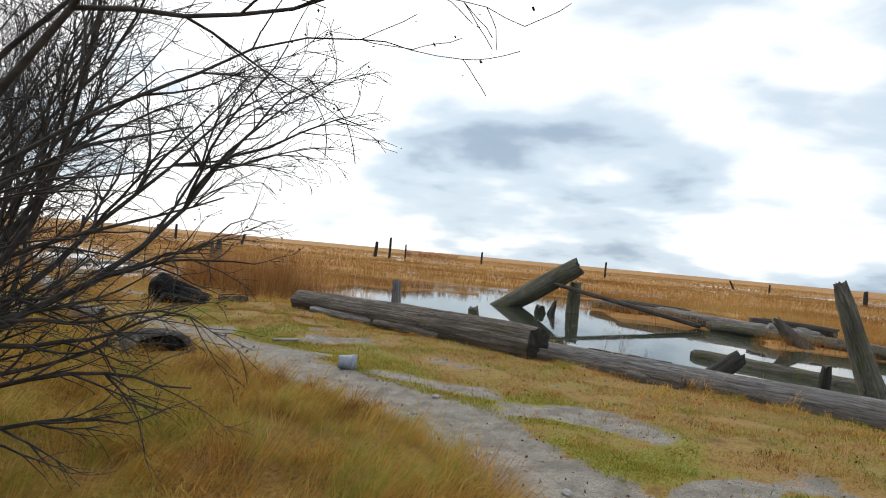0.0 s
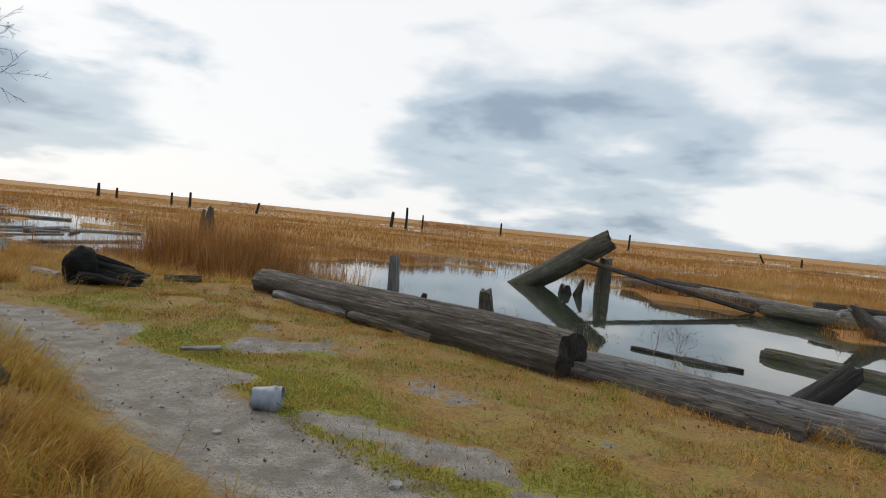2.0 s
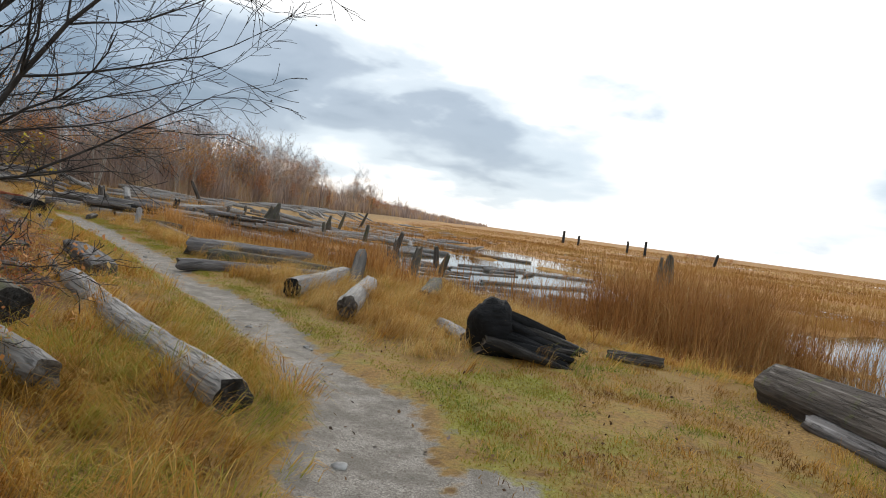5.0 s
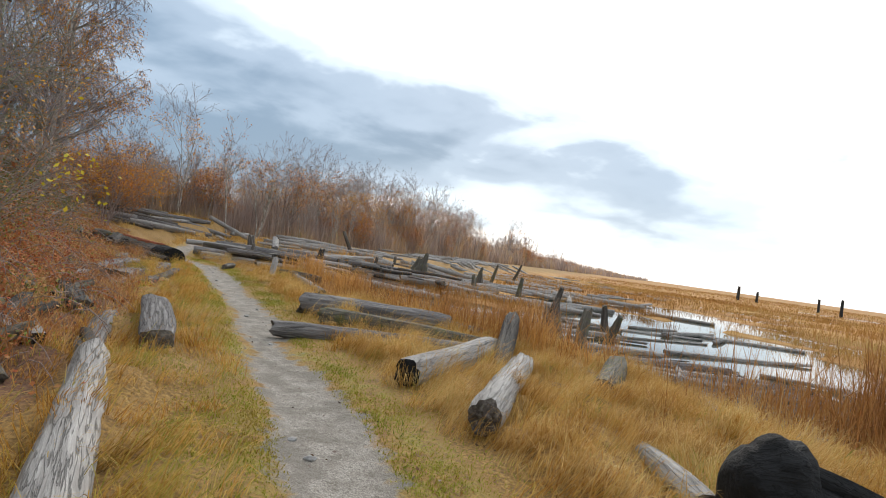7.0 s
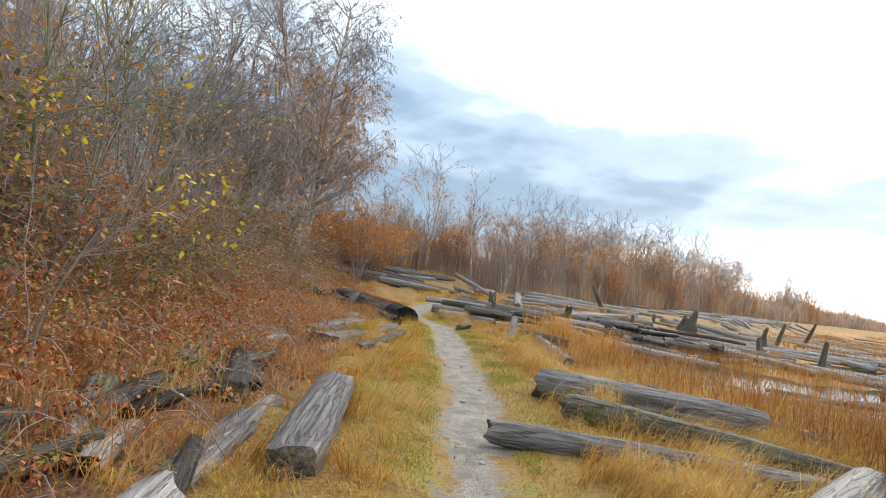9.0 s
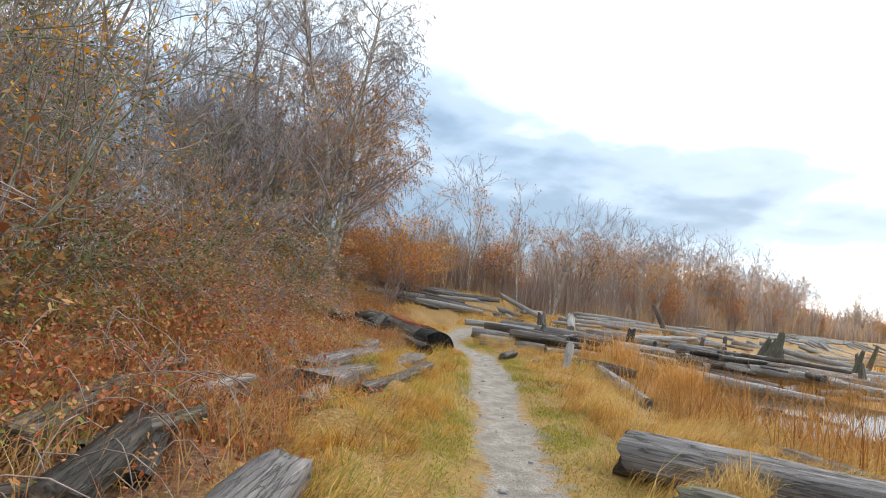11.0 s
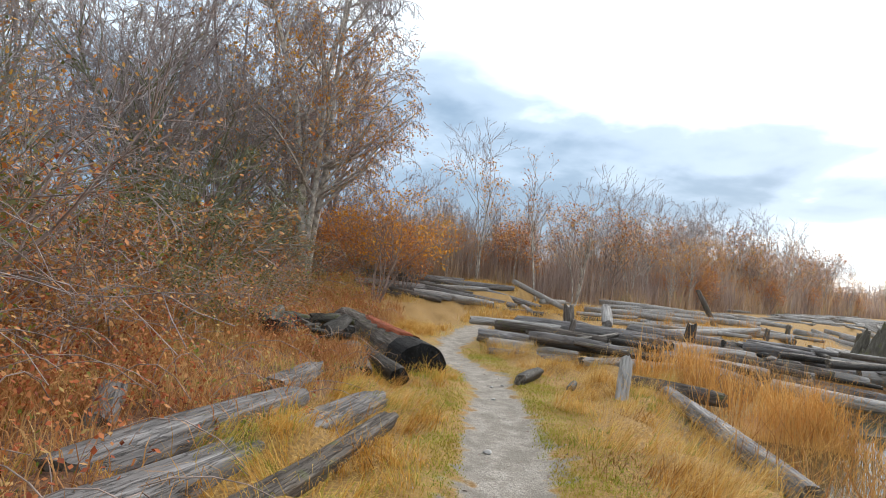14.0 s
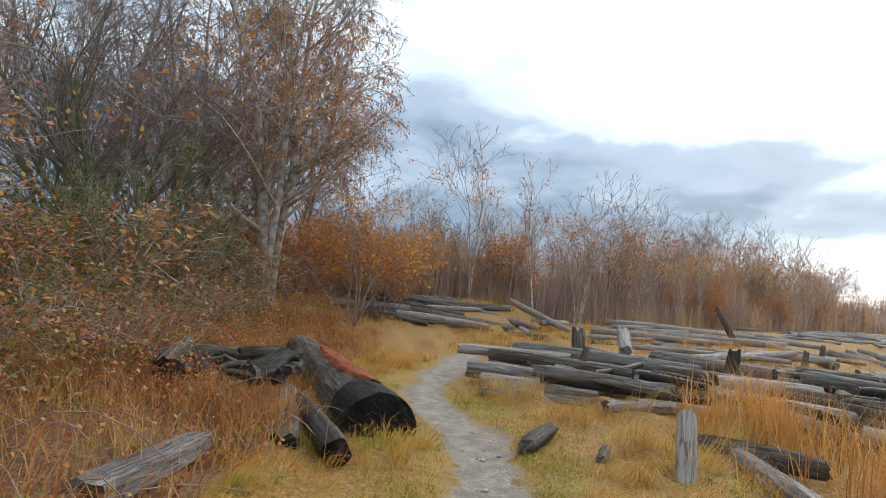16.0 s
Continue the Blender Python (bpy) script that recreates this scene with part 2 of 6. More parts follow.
BRAMBLE = leaf_mat("autumn_bramble_leaves", [(0.0, (0.09, 0.02, 0.012)), (0.14, (0.22, 0.05, 0.022)), (0.30, (0.42, 0.11, 0.04)), (0.46, (0.50, 0.20, 0.07)), (0.60, (0.54, 0.32, 0.13)), (0.69, (0.14, 0.20, 0.03)), (0.78, (0.22, 0.24, 0.04)), (0.86, (0.52, 0.36, 0.13)), (0.93, (0.50, 0.07, 0.025)), (1.0, (0.09, 0.13, 0.02))], 0.45, 0.9)
LEAF_ORANGE = leaf_mat("orange_birch_leaves", [(0.0, (0.42, 0.14, 0.02)), (0.5, (0.66, 0.29, 0.03)), (1.0, (0.75, 0.45, 0.06))])
LEAF_YELLOW = leaf_mat("yellow_leaves", [(0.0, (0.50, 0.36, 0.03)), (0.6, (0.68, 0.52, 0.04)), (1.0, (0.36, 0.40, 0.05))])
LEAF_RUST = leaf_mat("rust_shrub_leaves", [(0.0, (0.34, 0.09, 0.03)), (0.5, (0.54, 0.23, 0.07)), (0.8, (0.62, 0.36, 0.12)), (1.0, (0.36, 0.30, 0.08))])
LEAF_OLIVE = leaf_mat("olive_shrub_leaves", [(0.0, (0.07, 0.075, 0.02)), (0.6, (0.15, 0.14, 0.045)), (1.0, (0.28, 0.2, 0.06))])
BUCKET = plain("dull_blue_grey_plastic", (0.17, 0.20, 0.24), (0.30, 0.34, 0.40), 9, 0.5, 0.003)
STONE = plain("grey_stone", (0.22, 0.21, 0.2), (0.46, 0.45, 0.43), 9, 0.9, 0.02)

# ground: gravel path, turf, litter, mud and marsh, mixed by masks on the sheet
GROUND, gt, gb = material("bank_and_marsh_ground")
tc = gt.nodes.new("ShaderNodeTexCoord")
pos = tc.outputs["Object"]


def mask(name):
    a = gt.nodes.new("ShaderNodeAttribute")
    a.attribute_name = name
    return a.outputs["Fac"]


n_big = noise_tex(gt, pos, 0.9, 5, 0.6)
n_mid = noise_tex(gt, pos, 4.0, 5, 0.62)
n_fine = noise_tex(gt, pos, 30, 4, 0.6)
n_grit = noise_tex(gt, pos, 110, 3, 0.6)
gravel = ramp(gt, n_grit, [(0.3, (0.085, 0.07, 0.06)), (0.5, (0.31, 0.277, 0.237)), (0.72, (0.54, 0.50, 0.44))])
gravel = mix(gt, ramp(gt, n_mid, [(0.38, 0.0), (0.6, 0.75)]), gravel, (0.15, 0.13, 0.105))
gravel = mix(gt, ramp(gt, n_fine, [(0.55, 0.0), (0.68, 0.6)]), gravel, (0.09, 0.075, 0.055))
turf = ramp(gt, n_mid, [(0.3, (0.17, 0.09, 0.028)), (0.44, (0.29, 0.17, 0.042)), (0.58, (0.29, 0.215, 0.042)), (0.75, (0.20, 0.21, 0.028))])
turf = mix(gt, ramp(gt, n_big, [(0.47, 0.0), (0.58, 0.6)]), turf, (0.34, 0.18, 0.045))
turf = mix(gt, ramp(gt, n_fine, [(0.45, 0.0), (0.68, 0.6)]), turf, (0.09, 0.06, 0.022))
straw = ramp(gt, n_fine, [(0.3, (0.11, 0.06, 0.018)), (0.55, (0.30, 0.17, 0.042)), (0.75, (0.46, 0.30, 0.09))])
marsh = ramp(gt, noise_tex(gt, pos, 0.05, 6, 0.65, (0.6, 1.6, 1)), [(0.34, (0.22, 0.095, 0.022)), (0.5, (0.36, 0.175, 0.042)), (0.66, (0.48, 0.29, 0.09))])
mud = ramp(gt, n_fine, [(0.3, (0.025, 0.02, 0.014)), (0.7, (0.085, 0.07, 0.05))])
litter = ramp(gt, n_fine, [(0.3, (0.05, 0.022, 0.012)), (0.5, (0.15, 0.065, 0.03)), (0.7, (0.27, 0.15, 0.07))])


def edge(m, soft=0.25, wobble=0.5):
    """A mask with a ragged edge."""
    s = math_node(gt, "ADD", m, math_node(gt, "MULTIPLY", math_node(gt, "SUBTRACT", n_mid, 0.5), wobble * 2))
    return ramp(gt, s, [(0.5 - soft / 2, 0.0), (0.5 + soft / 2, 1.0)])


col = mix(gt, edge(mask("straw"), 0.4), turf, straw)
green = ramp(gt, n_fine, [(0.3, (0.12, 0.10, 0.02)), (0.5, (0.24, 0.22, 0.03)), (0.72, (0.30, 0.30, 0.04))])
col = mix(gt, edge(mask("moss"), 0.4), col, green)
col = mix(gt, edge(mask("litter"), 0.4), col, litter)
col = mix(gt, edge(mask("marsh"), 0.3, 0.2), col, marsh)
col = mix(gt, edge(mask("mud"), 0.3, 0.2), col, mud)
col = mix(gt, edge(mask("path"), 0.2, 0.8), col, gravel)
link(gt, col, gb.inputs["Base Color"])
gb.inputs["Roughness"].default_value = 0.92
bump(gt, gb, math_node(gt, "ADD", n_fine, math_node(gt, "MULTIPLY", n_grit, 0.4)), 0.8, 0.025)

WATER, at_, wb = material("still_marsh_water")
wb.inputs["Base Color"].default_value = (0.035, 0.045, 0.03, 1)
wb.inputs["Roughness"].default_value = 0.03
wb.inputs["IOR"].default_value = 1.33
wb.inputs["Specular IOR Level"].default_value = 0.9
wtc = at_.nodes.new("ShaderNodeTexCoord")
bump(at_, wb, noise_tex(at_, wtc.outputs["Object"], 2.2, 3, 0.5), 0.05, 0.02)

# ---- plan ----
PATHWAY = [(2.3, -6.3), (2, -1.3), (1.55, 3.75), (0.4, 5.85), (-0.7, 6.7), (-1.95, 7.9), (-3.3, 9), (-5.1, 10.4), (-8.6, 11.3), (-11.3, 11.75), (-14, 12.3),
           (-17.6, 12.9), (-20, 13.2), (-22.2, 13.5), (-24.4, 13.75), (-26, 13.4), (-27.5, 13.3), (-29.5, 13.7), (-32.3, 14.4), (-36, 15.6)]
SHORE = [(60.4, -60.3), (12.4, -8.3), (8.6, 3.2), (6.7, 7.3), (4.7, 9.4), (2.9, 11.6), (1, 13.1), (-1.6, 14.6), (-3.9, 16.1), (-6.1, 16.3), (-8.5, 16.6), (-10.5, 17.4), (-13, 17.6),
         (-16, 16.6), (-18.3, 15.5), (-21, 15.7), (-24, 16.6), (-27, 19.5), (-33, 25), (-45, 36), (-62, 52), (-100, 92), (-200, 200), (-1500, 1700)]
WATER_Z = -0.40


def along(line, x, y):
    """Signed distance of points from a polyline (plus: to the right of its direction)."""
    best, side = np.full(np.shape(x), 1e9), np.zeros(np.shape(x))
    for (ax, ay), (bx, by) in zip(line, line[1:]):
        dx, dy = bx - ax, by - ay
        t = np.clip(((x - ax) * dx + (y - ay) * dy) / (dx * dx + dy * dy), 0, 1)
        ox, oy = x - ax - t * dx, y - ay - t * dy
        d = np.hypot(ox, oy)
        s = np.sign(dy * ox - dx * oy)
        side = np.where(d < best, s, side)
        best = np.minimum(d, best)
    return best * np.where(side == 0, 1, side)


def step(a, b, x):
    t = np.clip((x - a) / (b - a), 0, 1)
    return t * t * (3 - 2 * t)


wave_rng = np.random.default_rng(5)
WAVES = wave_rng.normal(size=(14, 2)), wave_rng.uniform(0, 6.28, 14)


def ripple(x, y, size):
    """Smooth noise of about that size, -1 to 1."""
    out = 0
    for (kx, ky), ph in zip(*WAVES):
        out = out + np.sin((kx * x + ky * y) * 2.2 / size + ph)
    return out / 4.5


POOLS = [(3.9, 19.7, 6, 9.5), (9.4, 13.2, 7, 6.5), (1.4, 27.7, 4.5, 5.5), (-14.5, 24, 5.5, 5.5), (-12.2, 20.6, 4.2, 3.2), (-17.5, 26.5, 6, 6), (-22.5, 21, 4.5, 3.2), (-20.5, 17.4, 2.6, 1.5), (-2.1, 18.2, 4, 3.5), (-24, 31, 7, 4), (-4.4, 25.5, 3.4, 4.6), (-0.6, 24, 4, 5), (-10.6, 31.5, 3.4, 1.8), (-26, 21.4, 2.6, 2.2), (-19.5, 32.6, 4.5, 1.6)]


def pool(x, y):
    m = np.zeros(np.shape(x))
    for cx, cy, rx, ry in POOLS:
        d = np.hypot((x - cx) / rx, (y - cy) / ry) + 0.13 * ripple(x, y, 2.5)
        m = np.maximum(m, 1 - step(0.85, 1.05, d))
    glint = step(0.55, 0.75, ripple(x * 0.6, y * 1.6, 9.0) + 0.35 * ripple(x, y, 3.0)) * step(24, 40, y) * (1 - step(120, 200, y))
    return np.maximum(m, glint)


def masks(x, y):
    x, y = np.asarray(x, float), np.asarray(y, float)
    shore = -along(SHORE, x, y)          # plus: land
    way = along(PATHWAY, x, y)           # plus: marsh side
    return shore, way


def height(x, y):
    x, y = np.asarray(x, float), np.asarray(y, float)
    shore, way = masks(x, y)
    land = step(-0.9, 0.9, shore)
    left = np.maximum(-way - 1.9, 0)
    bank = np.minimum(left * 0.13, 0.8) * step(-7.5, -12.5, x)
    wood_rise = 0.55 * step(-30, -47, x)
    rough = 0.035 * ripple(x, y, 1.6) + 0.02 * ripple(y, x, 0.5)
    tussock = 0.10 * np.maximum(ripple(x, y, 0.55), -0.3) * (step(0.7, 1.3, -way) * (1 - step(3.5, 6, -way)) + step(1.0, 1.8, way) * step(-6.5, -8.0, x))
    dip = -0.05 * (1 - step(0.2, 0.55, np.abs(way)))
    top = bank + wood_rise + rough * step(0.3, 1.2, np.abs(way)) + tussock + dip
    sedge = -0.30 + 0.06 * ripple(x, y, 3.0)
    low = sedge - 0.5 * pool(x, y)
    return land * top + (1 - land) * low


def h(x, y):
    return float(height(np.array([x]), np.array([y]))[0])


# ---- building helpers ----
def mesh_of(name, verts, faces, mat, smooth=True):
    me = bpy.data.meshes.new(name)
    verts, faces = np.asarray(verts, np.float32), np.asarray(faces, np.int32)
    k = faces.shape[1]
    me.vertices.add(len(verts))
    me.vertices.foreach_set("co", verts.ravel())
    me.loops.add(faces.size)
    me.loops.foreach_set("vertex_index", faces.ravel())
    me.polygons.add(len(faces))
    me.polygons.foreach_set("loop_start", np.arange(0, faces.size, k, dtype=np.int32))
    me.polygons.foreach_set("use_smooth", np.full(len(faces), smooth))
    me.update(calc_edges=True)
    if mat:
        me.materials.append(mat)
    return me


def part(name, me, parent, label="", m=None):
    ob = new(name, me)
    ob.parent = parent
    if m is not None:
        ob.matrix_basis = m
    if label:
        ob["label"] = label
    return ob


def thing(name, label, category, group="", kind="", me=None, at=None):
    ob = new(name, me)
    if at is not None:
        ob.matrix_basis = at if isinstance(at, Matrix) else Matrix.Translation(at)
    return tagged(ob, label, category, group, kind)


def cap_mesh(name, ring, bulge, mat, rng):
    """A sawn or broken end: rings of vertices from the rim to the heart."""
    n = len(ring)
    c = ring.mean(axis=0)
    verts, faces = [ring], []
    for k, f in enumerate((0.78, 0.5, 0.22)):
        inner = c + (ring - c) * f
        inner[:, 0] += bulge * (1 - f) + rng.normal(0, abs(bulge) * 0.35 + 0.002, n)
        verts.append(inner)
    tri = []
    for k in range(3):
        for i in range(n):
            a, b = k * n + i, k * n + (i + 1) % n
            faces.append((a, b, b + n, a + n))
    v = np.vstack(verts + [c[None] + [[bulge, 0, 0]]])
    me = bpy.data.meshes.new(name)
    tri = [(3 * n + i, 3 * n + (i + 1) % n, 4 * n) for i in range(n)]
    me.from_pydata(v.tolist(), [], faces + tri)
    me.polygons.foreach_set("use_smooth", [True] * len(me.polygons))
    me.materials.append(mat)
    return me


def log_shape(length, r0, r1, rng, sides=18, rough=0.10, bend=0.035, step_len=0.16, crack=0.7, flare=0.0, flat=1.0, square=0.0):
    n = max(6, int(length / step_len))
    x = np.linspace(0, length, n)[:, None]
    th = np.linspace(0, 2 * math.pi, sides, endpoint=False)[None]
    r = r0 + (r1 - r0) * x / length
    if flare:
        r = r * (1 + flare * np.exp(-x / (2.2 * r0)))
    if square:
        r = r / (np.abs(np.cos(th)) ** square + np.abs(np.sin(th)) ** square) ** (1 / square)
    p = rng.uniform(0, 6.28, 12)
    lump = sum(np.sin(k * th + p[k] + x * q) / (k ** 0.6) for k, q in ((2, 0.5), (3, -0.8), (5, 0.6), (7, -0.4)))
    groove = np.minimum(0, np.sin(9 * th + p[8] + 0.25 * np.sin(x * 1.3 + p[9]))) + np.minimum(0, np.sin(14 * th + p[10] + 0.2 * x))
    r = r * (1 + rough * 0.55 * lump + rough * crack * groove) + rng.normal(0, 0.02 * r0, r.shape[0:1] + th.shape[1:]) * rough * 5
    mid_l = sum(np.sin(k * th + p[k + 1] + x * q / max(r0, 0.05) * 0.35 + p[k]) for k, q in ((1, 1.0), (2, 1.7), (3, -2.3), (4, 3.1)))
    r = r * (1 + rough * 0.13 * mid_l) * (1 - min(0.13, rough * 1.4) * (np.exp(-x / (0.8 * r0)) + np.exp(-(length - x) / (0.8 * r0))))
    cy = bend * length * np.sin(x / length * math.pi + p[11] * 0.2) * math.cos(p[0]) * 0.5
    cz = bend * length * np.sin(x / length * math.pi) * math.sin(p[0]) * 0.25
    ragged = rng.normal(0, 0.15, th.shape) * r0 + 0.16 * r0 * np.sin(3 * th + p[5])
    near_end = np.exp(-(length - x) / (1.2 * r0)) - np.exp(-x / (1.2 * r0))
    v = np.stack([x + ragged * near_end * min(1.0, rough * 9), cy + r * np.cos(th), cz + flat * r * np.sin(th)], axis=-1)
    return v


ORIGIN = Vector((0.4, -0.3, 0))  # the first stretch of the bank is laid out from here


def log_thing(name, a, b, r0, r1, mat, label, group="", rng=None, end_mat=None, category="log", parent=None, caps=True, bulge=0.05, **kw):
    """A log from a to b (its axis), tapered, grooved, its ends broken or sawn."""
    a, b = Vector(a), Vector(b)
    if parent is None:
        a, b = a + ORIGIN, b + ORIGIN
    L = (b - a).length
    v = log_shape(L, r0, r1, rng, **kw)
    n, s, _ = v.shape
    i, j = np.meshgrid(np.arange(n - 1), np.arange(s), indexing="ij")
    j2 = (j + 1) % s
    f = np.stack([i * s + j, i * s + j2, (i + 1) * s + j2, (i + 1) * s + j], -1).reshape(-1, 4)
    me = mesh_of(name, v.reshape(-1, 3), f, mat)
    m = Matrix.Translation(a) @ (b - a).to_track_quat("X", "Z").to_matrix().to_4x4()
    if parent is None:
        ob = thing(name, label, category, group, at=m, me=me)
    else:
        ob = part(name, me, parent, label, m)
    if caps:
        em = end_mat or ENDGRAIN
        part("log_end", cap_mesh("log_end", v[0][::-1], -bulge * r0, em, rng), ob)
        part("log_end", cap_mesh("log_end", v[-1], bulge * r1, em, rng), ob)
    return ob


def tubes(segs, sides=3):
    """Frustums from rows of (a, b, ra, rb)."""
    segs = np.asarray(segs, float)
    a, b, ra, rb = segs[:, :3], segs[:, 3:6], segs[:, 6], segs[:, 7]
    d = b - a
    d /= np.maximum(np.linalg.norm(d, axis=1, keepdims=True), 1e-6)
    ref = np.where(np.abs(d[:, 2:3]) > 0.9, [[1.0, 0, 0]], [[0, 0, 1.0]])
    u = np.cross(d, ref)
    u /= np.linalg.norm(u, axis=1, keepdims=True)
    w = np.cross(d, u)
    vs = []
    for base, r in ((a, ra), (b, rb)):
        for k in range(sides):
            t = 2 * math.pi * k / sides
            vs.append(base + r[:, None] * (math.cos(t) * u + math.sin(t) * w))
    v = np.stack(vs, 1)
    n = len(segs)
    off = (np.arange(n) * 2 * sides)[:, None]
    f = [off + np.array([[k, (k + 1) % sides, sides + (k + 1) % sides, sides + k]]) for k in range(sides)]
    return v.reshape(-1, 3), np.stack(f, 1).reshape(-1, 4)


def leaves(pts, size, rng, droop=0.3, fold=True):
    """Pointed leaves: two triangles folded along the rib."""
    n = len(pts)
    yaw = rng.uniform(0, 6.28, n)
    tilt = rng.normal(-droop, 0.6, n)
    s = size * rng.uniform(0.6, 1.3, n)
    d = np.stack([np.cos(yaw) * np.cos(tilt), np.sin(yaw) * np.cos(tilt), np.sin(tilt)], -1)
    side = np.stack([-np.sin(yaw), np.cos(yaw), rng.normal(0, 0.5, n)], -1)
    side /= np.linalg.norm(side, axis=1, keepdims=True)
    p0, p2 = pts, pts + d * s[:, None]
    mid = pts + d * s[:, None] * 0.45
    p1, p3 = mid + side * s[:, None] * 0.36, mid - side * s[:, None] * 0.36
    v = np.stack([p0, p1, p2, p3], 1).reshape(-1, 3)
    off = (np.arange(n) * 4)[:, None]
    f = np.stack([off + [[0, 1, 2]], off + [[0, 2, 3]]], 1).reshape(-1, 3)
    return v, f


def blades(x, y, z, length, width, lean_yaw, lean, rng):
    """Grass: tapered strips, each bent over."""
    n = len(x)
    base = np.stack([x, y, z], -1)
    d = np.stack([np.cos(lean_yaw), np.sin(lean_yaw)], -1)
    face = lean_yaw + rng.normal(0, 0.9, n)
    side = np.stack([-np.sin(face), np.cos(face), np.zeros(n)], -1) * (width / 2)[:, None]
    m = base + np.stack([d[:, 0] * length * 0.5 * np.sin(lean * 0.55), d[:, 1] * length * 0.5 * np.sin(lean * 0.55), length * 0.5 * np.cos(lean * 0.55)], -1)
    t = m + np.stack([d[:, 0] * length * 0.5 * np.sin(lean * 1.45), d[:, 1] * length * 0.5 * np.sin(lean * 1.45), length * 0.5 * np.cos(lean * 1.45)], -1)
    v = np.stack([base - side, base + side, m + side * 0.75, m - side * 0.75, t], 1).reshape(-1, 3)
    off = (np.arange(n) * 5)[:, None]
    f = np.stack([off + [[0, 1, 2]], off + [[0, 2, 3]], off + [[3, 2, 4]]], 1).reshape(-1, 3)
    return v, f


# ---- ground and water ----
def spread(lo, hi, fine, far, grow=1.12):
    out = list(np.arange(lo, hi + fine, fine))
    s = fine
    while out[-1] < far:
        s *= grow
        out.append(out[-1] + s)
    s = fine
    while out[0] > -far:
        s *= grow
        out.insert(0, out[0] - s)
    return np.array(out)


gx, gy = spread(-31, 7, 0.16, 2600), spread(1.5, 18.5, 0.16, 2600)
X, Y = np.meshgrid(gx, gy, indexing="ij")
Z = height(X, Y)
nx, ny = X.shape
ii, jj = np.meshgrid(np.arange(nx - 1), np.arange(ny - 1), indexing="ij")
quads = np.stack([ii * ny + jj, (ii + 1) * ny + jj, (ii + 1) * ny + jj + 1, ii * ny + jj + 1], -1).reshape(-1, 4)
ground_me = mesh_of("ground", np.stack([X, Y, Z], -1).reshape(-1, 3), quads, GROUND)
shore_d, way_d = masks(X, Y)
half_w = 0.27 + 0.12 * step(-7.5, -4.0, X) + 0.14 * step(-1.5, 1.0, X) + 0.12 * ripple(X, Y, 1.1)
layers = {
    "path": np.maximum(np.clip(1.0 - (np.abs(way_d) - half_w + 0.18) / 0.5, 0, 1), 0.9 * step(0.2, 0.55, ripple(X, Y, 0.75)) * step(0.2, 0.5, way_d) * (1 - step(1.6, 3.2, way_d)) * step(-6, -3, X)),
    "marsh": 1 - step(-1.2, -0.3, shore_d),
    "mud": np.maximum(pool(X, Y) * (shore_d < 0.3), np.exp(-(shore_d / 0.5) ** 2) * 0.7),
    "straw": np.maximum((1 - step(1.0, 2.8, shore_d + 0.5 * ripple(X, Y, 1.3))) * 0.8, np.maximum(step(0.4, 1.0, -way_d), step(-5.5, -7.0, X) * step(0.6, 1.2, np.abs(way_d)))),
    "moss": step(0.4, 0.65, way_d) * (1 - step(1.3, 2.6, way_d + 0.5 * ripple(Y, X, 0.9))) * step(-7, -4, X) * (0.45 + 0.55 * step(-0.35, 0.2, ripple(X + 3.1, Y - 1.7, 0.8))),
    "litter": step(1.5, 2.3, -way_d) * step(-7, -10, X) * step(-35, -32, X),
}
for key, val in layers.items():
    att = ground_me.attributes.new(key, "FLOAT", "POINT")
    att.data.foreach_set("value", np.asarray(val, np.float32).ravel())
tagged(new("ground", ground_me), "grassy bank with gravel footpath beside flat brown marsh", "ground", kind="structure")

wv = [(-400, -300, WATER_Z), (400, -300, WATER_Z), (400, 500, WATER_Z), (-400, 500, WATER_Z)]
tagged(new("water", mesh_of("water", wv, [(0, 1, 2, 3)], WATER)), "still shallow marsh water mirroring the clouds", "water", kind="structure")

# ---- logs of the early bank and the pool ----
lr = np.random.default_rng(11)
log_thing("drift_log", (-3.9, 14.75, 0.17), (1.38, 10.45, 0.2), 0.27, 0.37, BROWN, "long weathered grey-brown drift log with grooved surface lying on the bank", "logs by the pool", lr, DARK, sides=26, step_len=0.12, rough=0.06, bend=0.01, crack=0.8)
log_thing("drift_log", (-3.35, 13.95, 0.08), (-1.75, 12.75, 0.07), 0.10, 0.12, GREY, "thin grey log half sunk in turf beside the long log", "logs by the pool", lr)
log_thing("drift_log", (-1.7, 12.65, 0.07), (-0.3, 11.5, 0.06), 0.12, 0.13, BROWN, "short brown log overgrown with grass beside the long log", "logs by the pool", lr)
log_thing("drift_log", (1.3, 11.3, 0.02), (6.3, 6.9, 0.10), 0.20, 0.25, GREY, "long smooth grey log along the water's edge", "logs by the pool", lr, sides=22, step_len=0.15, bend=0.012, rough=0.05)
log_thing("drift_log", (1.15, 10.75, 0.03), (3.3, 8.95, 0.02), 0.15, 0.16, BROWN, "purplish-brown log lying against the grey log", "logs by the pool", lr, rough=0.05)
log_thing("leaning_log", (0.6, 27.6, -1.1), (4.55, 26.6, 1.55), 0.40, 0.42, MOSSY, "thick broken dark log leaning out of the pool", "logs by the pool", lr, DARK, sides=22, step_len=0.2, rough=0.12, crack=0.9)
log_thing("post", (4.5, 27.0, -1.0), (4.55, 27.0, 0.85), 0.30, 0.26, MOSSY, "stout mossy post standing in the pool beside the leaning log", "posts in the pool", lr, category="post")
